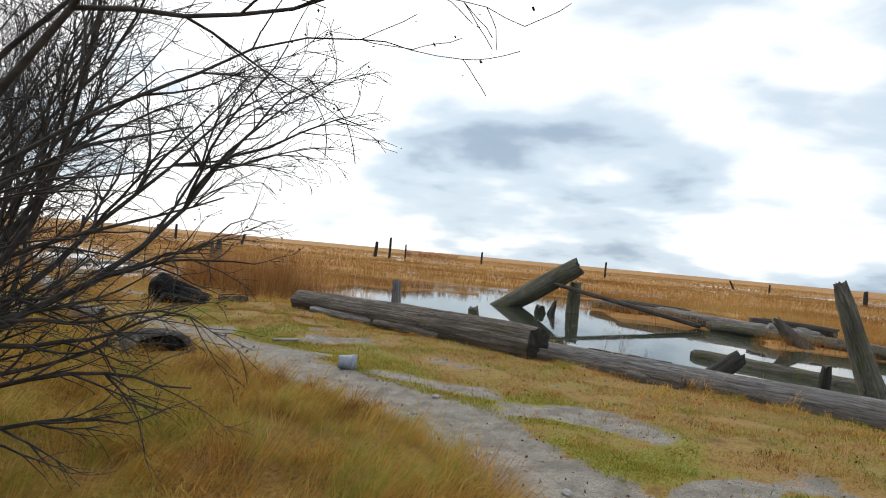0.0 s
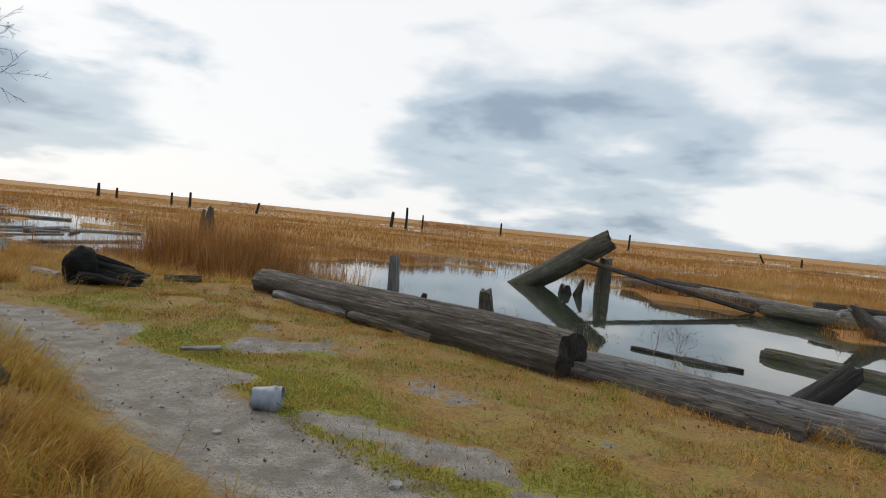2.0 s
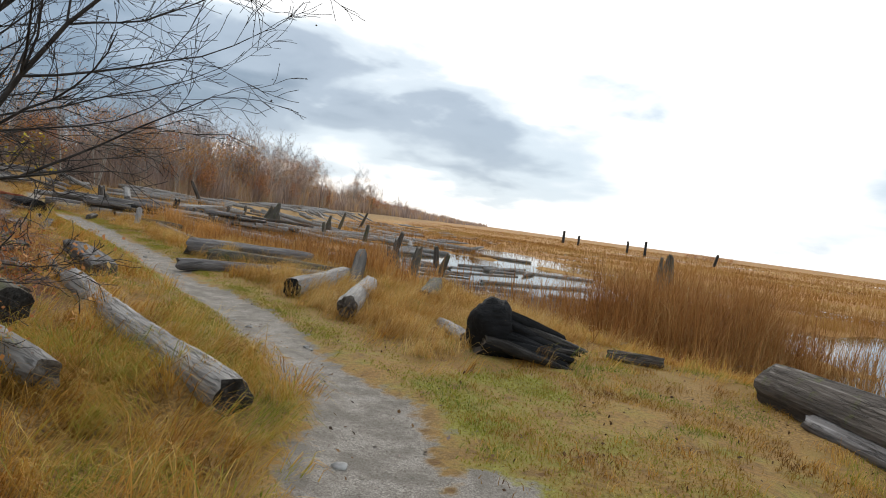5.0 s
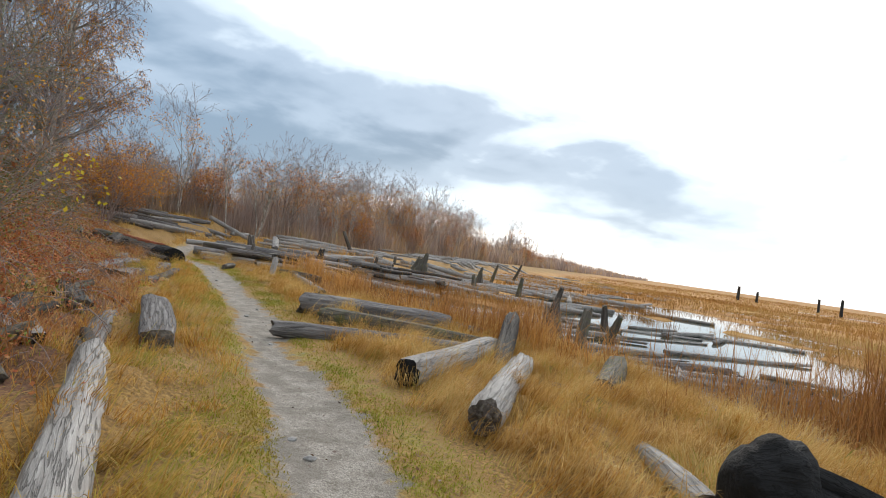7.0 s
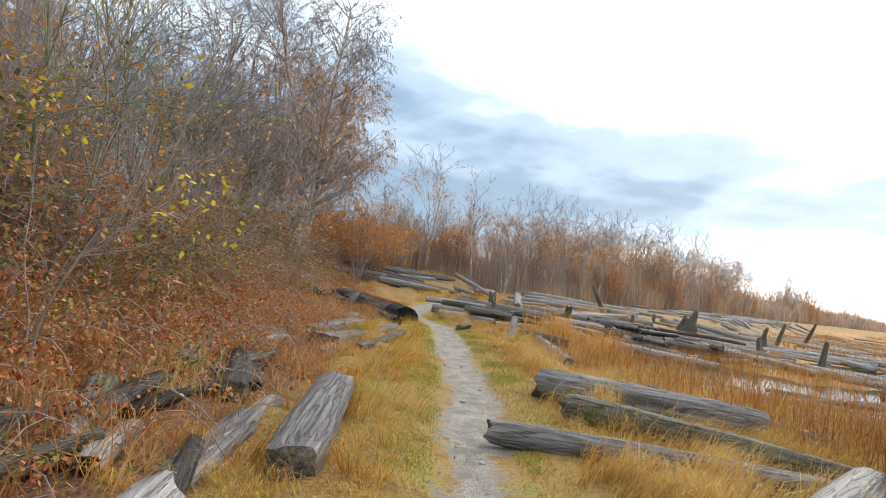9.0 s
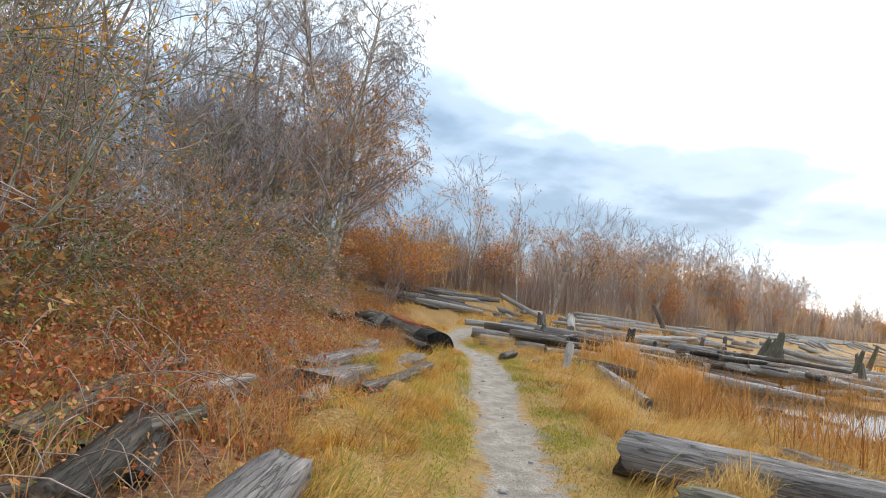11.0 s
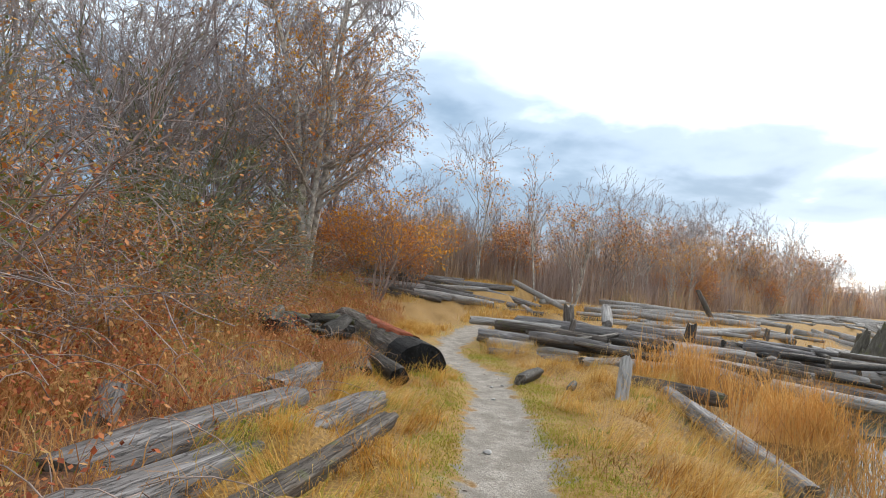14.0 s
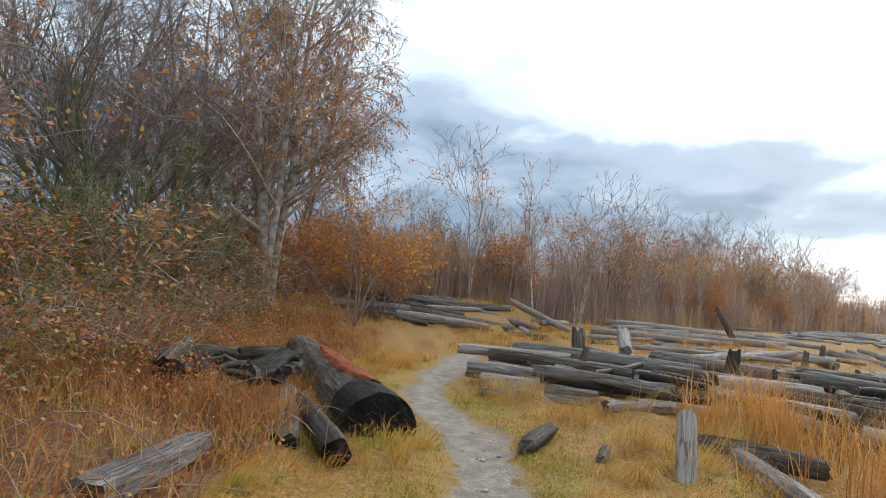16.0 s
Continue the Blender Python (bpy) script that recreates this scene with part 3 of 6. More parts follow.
log_thing("driftwood_pole", (3.6, 26.5, 0.75), (8.8, 24.0, -0.25), 0.08, 0.10, BROWN, "thin pole slanting from the leaning log to the far bank", "logs by the pool", lr, bend=0.02)
log_thing("post", (-2.04, 19.2, -0.9), (-2.12, 19.2, 0.65), 0.17, 0.14, GREY, "thin grey weathered post standing in shallow water", "posts in the pool", lr, category="post")
log_thing("post", (0.42, 18.2, -0.9), (0.28, 18.2, 0.1), 0.21, 0.17, BROWN, "short broken brown post standing in shallow water", "posts in the pool", lr, category="post")
log_thing("stub", (-1.3, 17.2, -0.8), (-1.05, 17.2, -0.02), 0.12, 0.07, DARK, "small dark snag poking out of the water", "posts in the pool", lr, category="snag")
log_thing("snag", (3.3, 25.0, -0.7), (3.5, 25.0, 0.15), 0.22, 0.06, DARK, "jagged black snag poking out of the pool", "posts in the pool", lr, category="snag", rough=0.25)
log_thing("snag", (2.95, 25.0, -0.6), (2.9, 25.0, -0.12), 0.30, 0.2, DARK, "low black root lump in the pool", "posts in the pool", lr, category="snag", rough=0.25)
log_thing("floating_branch", (3.15, 15.3, -0.39), (4.75, 14.1, -0.38), 0.06, 0.045, DARK, "dark branch floating on the pool", "logs by the pool", lr, category="branch")
log_thing("floating_branch", (3.9, 14.6, -0.40), (4.5, 14.15, -0.38), 0.09, 0.04, BROWN, "short broken branch floating on the pool", "logs by the pool", lr, category="branch")
log_thing("snag", (3.9, 11.3, -0.7), (5.3, 11.9, 0.17), 0.20, 0.17, DARK, "broken dark log stub slanting out of the water", "posts in the pool", lr, CHAR, category="snag", rough=0.16, crack=0.9, sides=20)
log_thing("floating_log", (5.9, 16.1, -0.36), (11.5, 9.6, -0.34), 0.15, 0.19, MOSSY, "long dark log floating across the pool", "logs by the pool", lr, bend=0.01)
log_thing("leaning_post", (7.6, 10.9, -1.1), (6.6, 11.2, 1.68), 0.26, 0.13, MOSSY, "tall tapered dark post leaning out of the water", "posts in the pool", lr, DARK, category="post", rough=0.12, sides=20)
log_thing("snag", (7.0, 12.2, -0.8), (7.05, 12.2, 0.12), 0.14, 0.10, DARK, "short dark post in the pool", "posts in the pool", lr, category="snag")
log_thing("snag", (11.0, 20.3, -0.7), (10.1, 20.9, 0.42), 0.36, 0.16, BROWN, "leaning broken stub at the far bank of the pool", "posts in the pool", lr, category="snag", rough=0.15)
for k, (p, q, r, mt) in enumerate([((6.2, 31, -.2), (9.6, 24.6, -.15), .24, BROWN), ((8.2, 27.5, -.1), (11.8, 21.5, -.1), .28, GREY), ((9.4, 24.8, -.25), (13.5, 17.6, -.2), .22, MOSSY), ((10.6, 24, 0.02), (12.6, 22.0, 0.05), .3, DARK),
                                    ((11.8, 20.8, -.2), (16.5, 14.0, -.2), .24, GREY), ((7.0, 29.6, 0.05), (9.2, 26.6, .05), .2, DARK)]):
    log_thing("drift_log", p, q, r, r * 0.85, mt, "old log stranded along the far bank of the pool", "logs on the far bank", lr)


def stone(name, at, size, mat, label, category="stone", seed=0, squash=0.6):
    rng = np.random.default_rng(seed)
    bm = bmesh.new()
    bmesh.ops.create_icosphere(bm, subdivisions=3, radius=1.0)
    off = rng.uniform(-50, 50, 3)
    for v in bm.verts:
        f = 1 + 0.35 * noise.noise(v.co * 1.3 + Vector(off)) + 0.16 * noise.noise(v.co * 4 + Vector(off))
        v.co = Vector((v.co.x * f, v.co.y * f * 0.8, v.co.z * f * squash)) * size
    me = bpy.data.meshes.new(name)
    bm.to_mesh(me)
    bm.free()
    me.polygons.foreach_set("use_smooth", [True] * len(me.polygons))
    me.materials.append(mat)
    return thing(name, label, category, at=Matrix.Translation(ORIGIN) @ pose(*at, 0, 0, rng.uniform(0, 360)), me=me)


for k, (x, y) in enumerate([(10.9, 22.6), (11.4, 21.8), (9.2, 26.0)]):
    stone("driftwood_lump", (x, y, 0.0), 0.35, GREY, "grey lump of old wood on the far bank", "driftwood", 40 + k)

# burnt-out log beside the path
def hollow_log(at, turn, wide, tall, length):
    """A burnt-out half log: an arched wall round a black hollow, its mouth at the origin and its body along x."""
    rng = np.random.default_rng(19)
    ob = thing("charred_log", "burnt-out hollow log with black mouth and silvered rim in long grass", "log", at=pose(*at, 0, 0, turn))
    n, m = 44, 14
    th = np.linspace(-0.35, math.pi + 0.35, n)
    wob = 0.05 * np.sin(3 * th + 1.0) + 0.03 * np.sin(7 * th) + rng.normal(0, 0.014, n)

    def sheet(scale, x0, x1, steps, ragged):
        v = []
        for i in range(steps):
            f = i / (steps - 1)
            k = scale * (1 + wob) * (1 - 0.12 * f) + rng.normal(0, 0.008, n)
            x = x0 + (x1 - x0) * f + ragged * (1 - f) * (0.05 * np.sin(5 * th) + rng.normal(0, 0.03, n))
            v.append(np.stack([x, wide * k * np.cos(th), tall * k * np.sin(th)], -1))
        return np.array(v)

    def skin(v):
        a, b = v.shape[:2]
        i, j = np.meshgrid(np.arange(a - 1), np.arange(b - 1), indexing="ij")
        return np.stack([i * b + j, i * b + j + 1, (i + 1) * b + j + 1, (i + 1) * b + j], -1).reshape(-1, 4)

    outer, inner = sheet(1.0, 0.0, length, m, 1.0), sheet(0.84, 0.02, length * 0.9, m, 0.6)
    part("bark_wall", mesh_of("bark_wall", outer.reshape(-1, 3), skin(outer), CHAR), ob)
    part("hollow", mesh_of("hollow", inner.reshape(-1, 3), skin(inner), CHAR), ob, "charred black hollow")
    rim = np.stack([outer[0], outer[0] * 0.5 + inner[0] * 0.5 + [[-0.03, 0, 0]], inner[0]])
    part("rim", mesh_of("rim", rim.reshape(-1, 3), skin(rim), GREY), ob, "silvered broken rim")
    # black sheet just inside the mouth stands in for the hollow's shade; tail closes the end
    for name, back in (("burnt_heart", inner[1]), ("tail", outer[-1])):
        c = back.mean(axis=0)
        v = np.vstack([back, c + (back - c) * 0.5 + rng.normal(0, 0.03, back.shape), c[None]])
        me = bpy.data.meshes.new(name)
        me.from_pydata(v.tolist(), [], [(k, k + 1, n + k + 1, n + k) for k in range(n - 1)] + [(n + k, n + k + 1, 2 * n) for k in range(n - 1)])
        me.materials.append(CHAR)
        part(name, me, ob)
    return ob


hollow_log((-3.12, 6.97, -0.03), 135, 0.48, 0.40, 0.6)

# black root stump on the bank


def root_stump(at, turn, size):
    rng = np.random.default_rng(77)
    ob = thing("root_stump", "black wet root stump with fanned ribs lying on the grassy bank", "stump", at=Matrix.Translation(ORIGIN) @ pose(*at, 0, 0, turn))
    core = log_thing("core", (-0.05, 0, 0.18), (0.95, 0, 0.10), 0.30, 0.10, CHAR, "", rng=rng, parent=ob, rough=0.12, sides=24, step_len=0.07, crack=1.0)
    bm = bmesh.new()
    bmesh.ops.create_icosphere(bm, subdivisions=4, radius=1.0)
    for w in bm.verts:
        g = 1 + 0.16 * noise.noise(w.co * 1.6) + 0.07 * noise.noise(w.co * 6)
        w.co = Vector((w.co.x * 0.27 * g, w.co.y * 0.27 * g, w.co.z * 0.33 * g))
    me = bpy.data.meshes.new("knob")
    bm.to_mesh(me)
    bm.free()
    me.polygons.foreach_set("use_smooth", [True] * len(me.polygons))
    me.materials.append(CHAR)
    part("knob", me, ob, "rounded dark knob", Matrix.Translation((0.10, 0, 0.33)))
    for k in range(27):
        f = k / 26 - 0.5
        a = (rng.uniform(-0.02, 0.12), 0.42 * f, 0.54 - 0.75 * abs(f) + rng.normal(0, 0.04))
        e = (0.85 + 0.4 * rng.uniform(), 0.95 * f, 0.20 - 0.3 * abs(f) + rng.normal(0, 0.03))
        log_thing("rib", a, e, 0.085, 0.035, CHAR if k % 3 else DARK, "", rng=rng, parent=ob, rough=0.16, sides=10, step_len=0.09, bend=0.09)
    return ob


root_stump((-6.55, 13.15, -0.02), 52, 0.92)
log_thing("drift_log", (-7.9, 13.9, 0.04), (-6.9, 13.3, 0.06), 0.09, 0.10, PALE, "short pale log beside the black root stump", "", lr)
log_thing("drift_log", (-5.9, 14.9, 0.03), (-5.3, 15.2, 0.04), 0.07, 0.08, BROWN, "short stick-like log in reeds beside the root stump", "", lr)

# logs on the left of the path, early
log_thing("drift_log", (-5.65, 9.68, 0.12), (-10.9, 10.12, 0.09), 0.16, 0.15, PALE, "bare grey log with dark sawn end lying beside the path", "", lr, DARK, sides=20, step_len=0.12)
log_thing("drift_log", (-6.35, 8.75, 0.16), (-7.7, 8.5, 0.2), 0.12, 0.14, PALE, "pale bleached log stub in long grass", "", lr)
log_thing("drift_log", (-8.1, 8.9, 0.22), (-8.9, 8.7, 0.26), 0.24, 0.24, MOSSY, "dark mossy log stub under shrub branches", "", lr, DARK)

ORIGIN = Vector((0, 0, 0))
# logs on the right, before the small inlet
log_thing("drift_log", (-14.9, 13.35, 0.18), (-13.35, 15.5, 0.16), 0.21, 0.19, GREY, "grey weathered log on the grass above the reeds", "logs on the grass", lr, DARK, sides=20)
log_thing("drift_log", (-13.75, 13.3, 0.12), (-11.5, 15.2, 0.10), 0.17, 0.15, MOSSY, "mossy dark log lying beside a grey log", "logs on the grass", lr)
log_thing("drift_log", (-12.5, 12.1, 0.08), (-11.35, 14.7, 0.08), 0.12, 0.12, GREY, "thin grey log with a broken gap in the grass", "logs on the grass", lr)
log_thing("drift_log", (-9.7, 12.62, 0.14), (-11.5, 15.0, 0.15), 0.17, 0.17, PALE, "bleached whitish log with black broken end", "logs on the grass", lr, CHAR, sides=20)
log_thing("drift_log", (-8.15, 12.5, 0.14), (-10.3, 14.6, 0.16), 0.17, 0.15, PALE, "pale log with flaking bark patches", "logs on the grass", lr, BROWN, sides=22, rough=0.10)
log_thing("drift_log", (-9.2, 13.5, 0.08), (-10.6, 15.0, 0.10), 0.10, 0.10, PALE, "thin pale log between two bleached logs", "logs on the grass", lr)
log_thing("drift_log", (-10.6, 14.5, 0.0), (-11.7, 15.5, 0.55), 0.13, 0.13, DARK, "dark smooth log propped up at a slant", "logs on the grass", lr)
log_thing("drift_log", (-9.3, 15.0, 0.06), (-10.2, 16.2, 0.16), 0.17, 0.19, MOSSY, "short dark mossy log near the inlet", "logs on the grass", lr)
log_thing("drift_log", (-13.0, 16.2, 0.02), (-16.5, 15.2, 0.05), 0.13, 0.12, GREY, "long grey log in the reeds", "logs on the grass", lr)
log_thing("drift_log", (-12.6, 17.2, -0.15), (-10.1, 15.8, -0.05), 0.11, 0.11, GREY, "grey log at the edge of the inlet", "logs on the grass", lr)
log_thing("drift_log", (-7.9, 15.1, 0.05), (-9.4, 17.2, -0.2), 0.13, 0.12, GREY, "grey log running down into the inlet", "logs on the grass", lr)

# jagged stump standing in the grass islet


def jagged_stump(at, r, hgt, mat, label, lean=(0, 0), seed=1):
    rng = np.random.default_rng(seed)
    ob = thing("jagged_stump", label, "stump", at=at)
    for k in range(7):
        a = rng.uniform(0, 6.28)
        d = r * rng.uniform(0.2, 0.75)
        t = hgt * rng.uniform(0.45, 1.0)
        log_thing("splinter", (d * math.cos(a), d * math.sin(a), -0.3), (d * 0.8 * math.cos(a) + lean[0] * t, d * 0.8 * math.sin(a) + lean[1] * t, t), r * rng.uniform(0.4, 0.6), r * 0.12, mat, "", rng=rng, parent=ob, rough=0.16, sides=12, step_len=0.12, crack=0.9)
    return ob


jagged_stump((-14.5, 18.9, -0.3), 0.42, 1.15, BROWN, "broken grey-brown stump with jagged upright splinters", (-0.25, 0.1), 3)
jagged_stump((-30.5, 24.5, -0.3), 0.8, 1.5, MOSSY, "large greenish-grey upturned root stump among the logs", (0.15, 0.25), 4)
jagged_stump((-13.2, 33, -0.4), 0.55, 1.7, MOSSY, "tall mossy stump standing in the marsh", (0, 0), 5)
for k, (x, y, t, lx, ly) in enumerate([(-12.9, 18.0, 0.65, -0.15, 0.45), (-17.2, 23.5, 0.5, -0.1, -0.1), (-16.6, 22.8, 0.3, 0.3, 0.2), (-22.0, 25.5, 0.7, 0.5, 0.1), (-34, 30.5, 0.8, 0.2, 0.3), (-36, 32.5, 0.6, -0.5, 0.2), (-40, 36, 1.0, 0.4, 0.3), (-38.5, 27.5, 0.7, 0.1, 0.1),
                                       (-33.5, 26.6, 0.75, 0.1, 0.05), (-35, 24.5, 0.6, -0.2, 0.3), (-29.0, 27.0, 0.5, -0.3, 0.1), (-44, 41, 1.2, 0.7, 0.4), (-30, 30.5, 0.6, 0.1, 0.1)]):
    log_thing("snag", (x, y, -0.7), (x + lx, y + ly, t), 0.16, 0.09, BROWN if k % 2 else MOSSY, "upright broken snag among the stranded logs", "snags in the marsh", lr, category="snag", rough=0.15, sides=12)
log_thing("leaning_post", (-40.0, 25.9, -0.4), (-40.9, 25.1, 1.8), 0.15, 0.10, BROWN, "tall leaning weathered post beyond the log pile", "", lr, category="post")

# ---- left bank by the middle of the walk ----
log_thing("split_log", (-11.15, 10.47, 0.10), (-13.75, 10.82, 0.16), 0.19, 0.17, GREY, "squared grey weathered timber block in the grass beside the path", "timber on the bank", lr, sides=20, step_len=0.12, rough=0.08, flat=0.66, square=6.0)
log_thing("split_log", (-10.9, 9.85, 0.0), (-13.0, 10.2, 0.06), 0.13, 0.11, GREY, "flat bleached timber remnant among dead leaves", "timber on the bank", lr, rough=0.15, flat=0.72, square=4.0)
log_thing("split_log", (-10.95, 9.3, 0.02), (-12.3, 8.98, 0.27), 0.13, 0.12, MOSSY, "mossy grey split timber leaning on the bank", "timber on the bank", lr, rough=0.15, flat=0.72, square=4.0)
log_thing("split_log", (-9.8, 9.15, 0.0), (-11.8, 8.5, 0.26), 0.14, 0.13, MOSSY, "mossy grey log half buried in brambles", "timber on the bank", lr, rough=0.15, flat=0.72, square=4.0)
log_thing("split_log", (-12.9, 9.85, 0.16), (-14.8, 9.7, 0.22), 0.14, 0.10, DARK, "dark cracked timber among red bramble leaves", "timber on the bank", lr, rough=0.15, flat=0.72, square=4.0)
log_thing("split_log", (-13.6, 9.3, 0.22), (-15.6, 9.2, 0.26), 0.14, 0.12, MOSSY, "mossy timber poking from the bramble bank", "timber on the bank", lr, rough=0.15, flat=0.72, square=4.0)
log_thing("split_log", (-16.4, 10.6, 0.04), (-17.3, 10.75, 0.06), 0.13, 0.11, PALE, "short flat bleached timber sunk in the grass", "timber on the bank", lr, rough=0.15, flat=0.72, square=4.0)
log_thing("split_log", (-17.35, 10.6, 0.06), (-21.4, 12.1, 0.09), 0.21, 0.16, GREY, "long grey deeply split log with flared root end", "timber on the bank", lr, sides=26, crack=0.9, step_len=0.1, flare=0.5, rough=0.08, flat=0.66, square=6.0)
log_thing("split_log", (-18.4, 10.4, 0.12), (-21.0, 11.35, 0.16), 0.17, 0.14, GREY, "grey flat-topped timber beside the long split log", "timber on the bank", lr, sides=22, rough=0.08, flat=0.66, square=6.0)
log_thing("split_log", (-17.6, 11.15, 0.04), (-20.7, 12.25, 0.06), 0.12, 0.10, BROWN, "low brown timber slab at the edge of the grass", "timber on the bank", lr, sides=22, rough=0.08, flat=0.66, square=6.0)
log_thing("split_log", (-17.75, 10.1, 0.05), (-18.1, 9.9, 0.34), 0.14, 0.09, MOSSY, "broken grey stump among bramble leaves", "timber on the bank", lr, rough=0.15, flat=0.72, square=4.0)
log_thing("split_log", (-19.6, 10.1, 0.1), (-20.3, 9.9, 0.26), 0.13, 0.12, GREY, "upright grey slab among bramble leaves", "timber on the bank", lr, rough=0.15, flat=0.72, square=4.0)
log_thing("split_log", (-21.6, 11.0, 0.1), (-22.9, 11.3, 0.15), 0.16, 0.13, GREY, "short grey timber by the black log", "timber on the bank", lr, rough=0.15, flat=0.72, square=4.0)
log_thing("split_log", (-23.35, 11.85, 0.06), (-25.3, 11.65, 0.2), 0.14, 0.13, BROWN, "short brown log lying beside the black log", "timber on the bank", lr, DARK, rough=0.15, flat=0.72, square=4.0)

br = np.random.default_rng(29)
for k in range(22):
    x, y, L, ang = br.uniform(-17.0, -10.3), br.uniform(8.4, 9.9), br.uniform(0.4, 1.5), br.normal(2.9, 0.5)
    c, s, r = 0.5 * L * math.cos(ang), 0.5 * L * math.sin(ang), br.uniform(0.05, 0.11)
    log_thing("split_log", (x - c, y - s, h(x - c, y - s) + 0.05), (x + c, y + s, h(x + c, y + s) + br.uniform(0.05, 0.2)), r, r * 0.85, [GREY, DARK, MOSSY, BROWN, PALE][k % 5], "broken piece of old timber among bramble leaves", "broken timber on the bank", br, DARK, rough=0.15, flat=0.7, square=4.0, sides=14)
# thick black-ended log with the rotten red top
ob = log_thing("charred_log", (-24.15, 12.7, 0.06), (-30.2, 11.1, 0.26), 0.38, 0.30, BROWN, "thick old log with charred black end and red rotten top", "", lr, CHAR, sides=30, step_len=0.12, rough=0.05, bend=0.005, crack=0.6, bulge=0.3)


def shell(L, r0, r1, t0, t1, x0, x1, lift, mat, rng, name):
    """A ragged strip that lies on a log's round side."""
    n, s = 40, 9
    v = []
    for i in range(n):
        x = x0 + (x1 - x0) * i / (n - 1)
        r = r0 + (r1 - r0) * x / L + lift
        taper = math.sin(math.pi * min(1, max(0, (i + 0.4) / n))) ** 0.35
        for k in range(s):
            f = (k / (s - 1) - 0.5) * taper
            th = (t0 + t1) / 2 + (t1 - t0) * f + 0.06 * math.sin(i * 0.9 + k)
            rr = r + (rng.normal(0, 0.008) if 0 < k < s - 1 else -0.05)
            v.append((x + rng.normal(0, 0.01), rr * math.cos(th), rr * math.sin(th)))
    f = [(i * s + k, i * s + k + 1, (i + 1) * s + k + 1, (i + 1) * s + k) for i in range(n - 1) for k in range(s - 1)]
    return mesh_of(name, v, f, mat)


part("rotten_heartwood", shell(6.3, 0.38, 0.30, 1.15, 2.5, 0.7, 4.0, 0.02, ROT, lr, "rotten_heartwood"), ob, "crumbling red-brown rotten wood")
log_thing("charred_end", (-0.03, 0, 0), (0.8, 0, 0.01), 0.40, 0.385, CHAR, "charred black log end", rng=lr, parent=ob, end_mat=CHAR, sides=30, step_len=0.06, rough=0.03, bend=0.0, bulge=0.12)
log_thing("drift_log", (-22.95, 12.35, 0.08), (-24.9, 11.85, 0.16), 0.15, 0.12, DARK, "dark mossy log lying against the charred log", "timber on the bank", lr, CHAR, rough=0.12, sides=18)
hr = np.random.default_rng(31)
for k in range(15):
    x, y = hr.uniform(-28.0, -25.0), hr.uniform(10.3, 11.5)
    a, L, r = hr.normal(2.9, 0.6), hr.uniform(0.5, 1.3), hr.uniform(0.09, 0.2)
    c, d, up_ = 0.5 * L * math.cos(a), 0.5 * L * math.sin(a), hr.uniform(-0.15, 0.3)
    z = h(x, y) + 0.16 + hr.uniform(0, 0.28)
    log_thing("root_piece", (x - c, y - d, z - up_ / 2), (x + c, y + d, z + up_ / 2), r, r * 0.6, [DARK, BROWN, DARK, MOSSY, GREY][k % 5], "gnarled dark root piece in the heap beside the charred log", "root heap", hr, DARK, category="root", rough=0.28, crack=0.9, sides=16, step_len=0.07, bend=0.1)
for k in range(10):
    a = hr.uniform(0, 6.28)
    x, y = hr.uniform(-27.6, -25.2), hr.uniform(10.5, 11.3)
    log_thing("root_piece", (x, y, h(x, y) + 0.25), (x + 0.5 * math.cos(a), y + 0.4 * math.sin(a), h(x, y) + hr.uniform(0.2, 0.42)), 0.06, 0.04, BROWN if k % 2 else DARK, "twisted root stub in the heap by the charred log", "root heap", hr, category="root", sides=9, rough=0.2, step_len=0.06, bend=0.2)

# ---- right side near the end of the walk ----
log_thing("drift_log", (-19.45, 15.55, -0.08), (-24.2, 16.5, -0.06), 0.12, 0.12, GREY, "smooth grey pole-like log along the wet edge of the reeds", "", lr, sides=18, rough=0.04, bend=0.008)
log_thing("upright_log", (-22.85, 15.25, -0.1), (-23.35, 15.5, 0.50), 0.085, 0.09, PALE, "pale flaking log standing at a slant in the grass", "", lr, BROWN, category="log", rough=0.10, sides=20, step_len=0.06)
log_thing("drift_log", (-23.7, 14.1, 0.05), (-24.5, 14.55, 0.08), 0.10, 0.09, DARK, "short dark wood chunk beside the path", "", lr, rough=0.15)
log_thing("drift_log", (-23.45, 14.75, 0.02), (-23.9, 14.95, 0.04), 0.06, 0.05, DARK, "small dark bark chunk in the grass", "", lr, rough=0.15)
log_thing("drift_log", (-24.6, 16.0, 0.0), (-23.8, 17.2, -0.05), 0.14, 0.12, BROWN, "short brown log by the reeds", "", lr)
pr = np.random.default_rng(23)
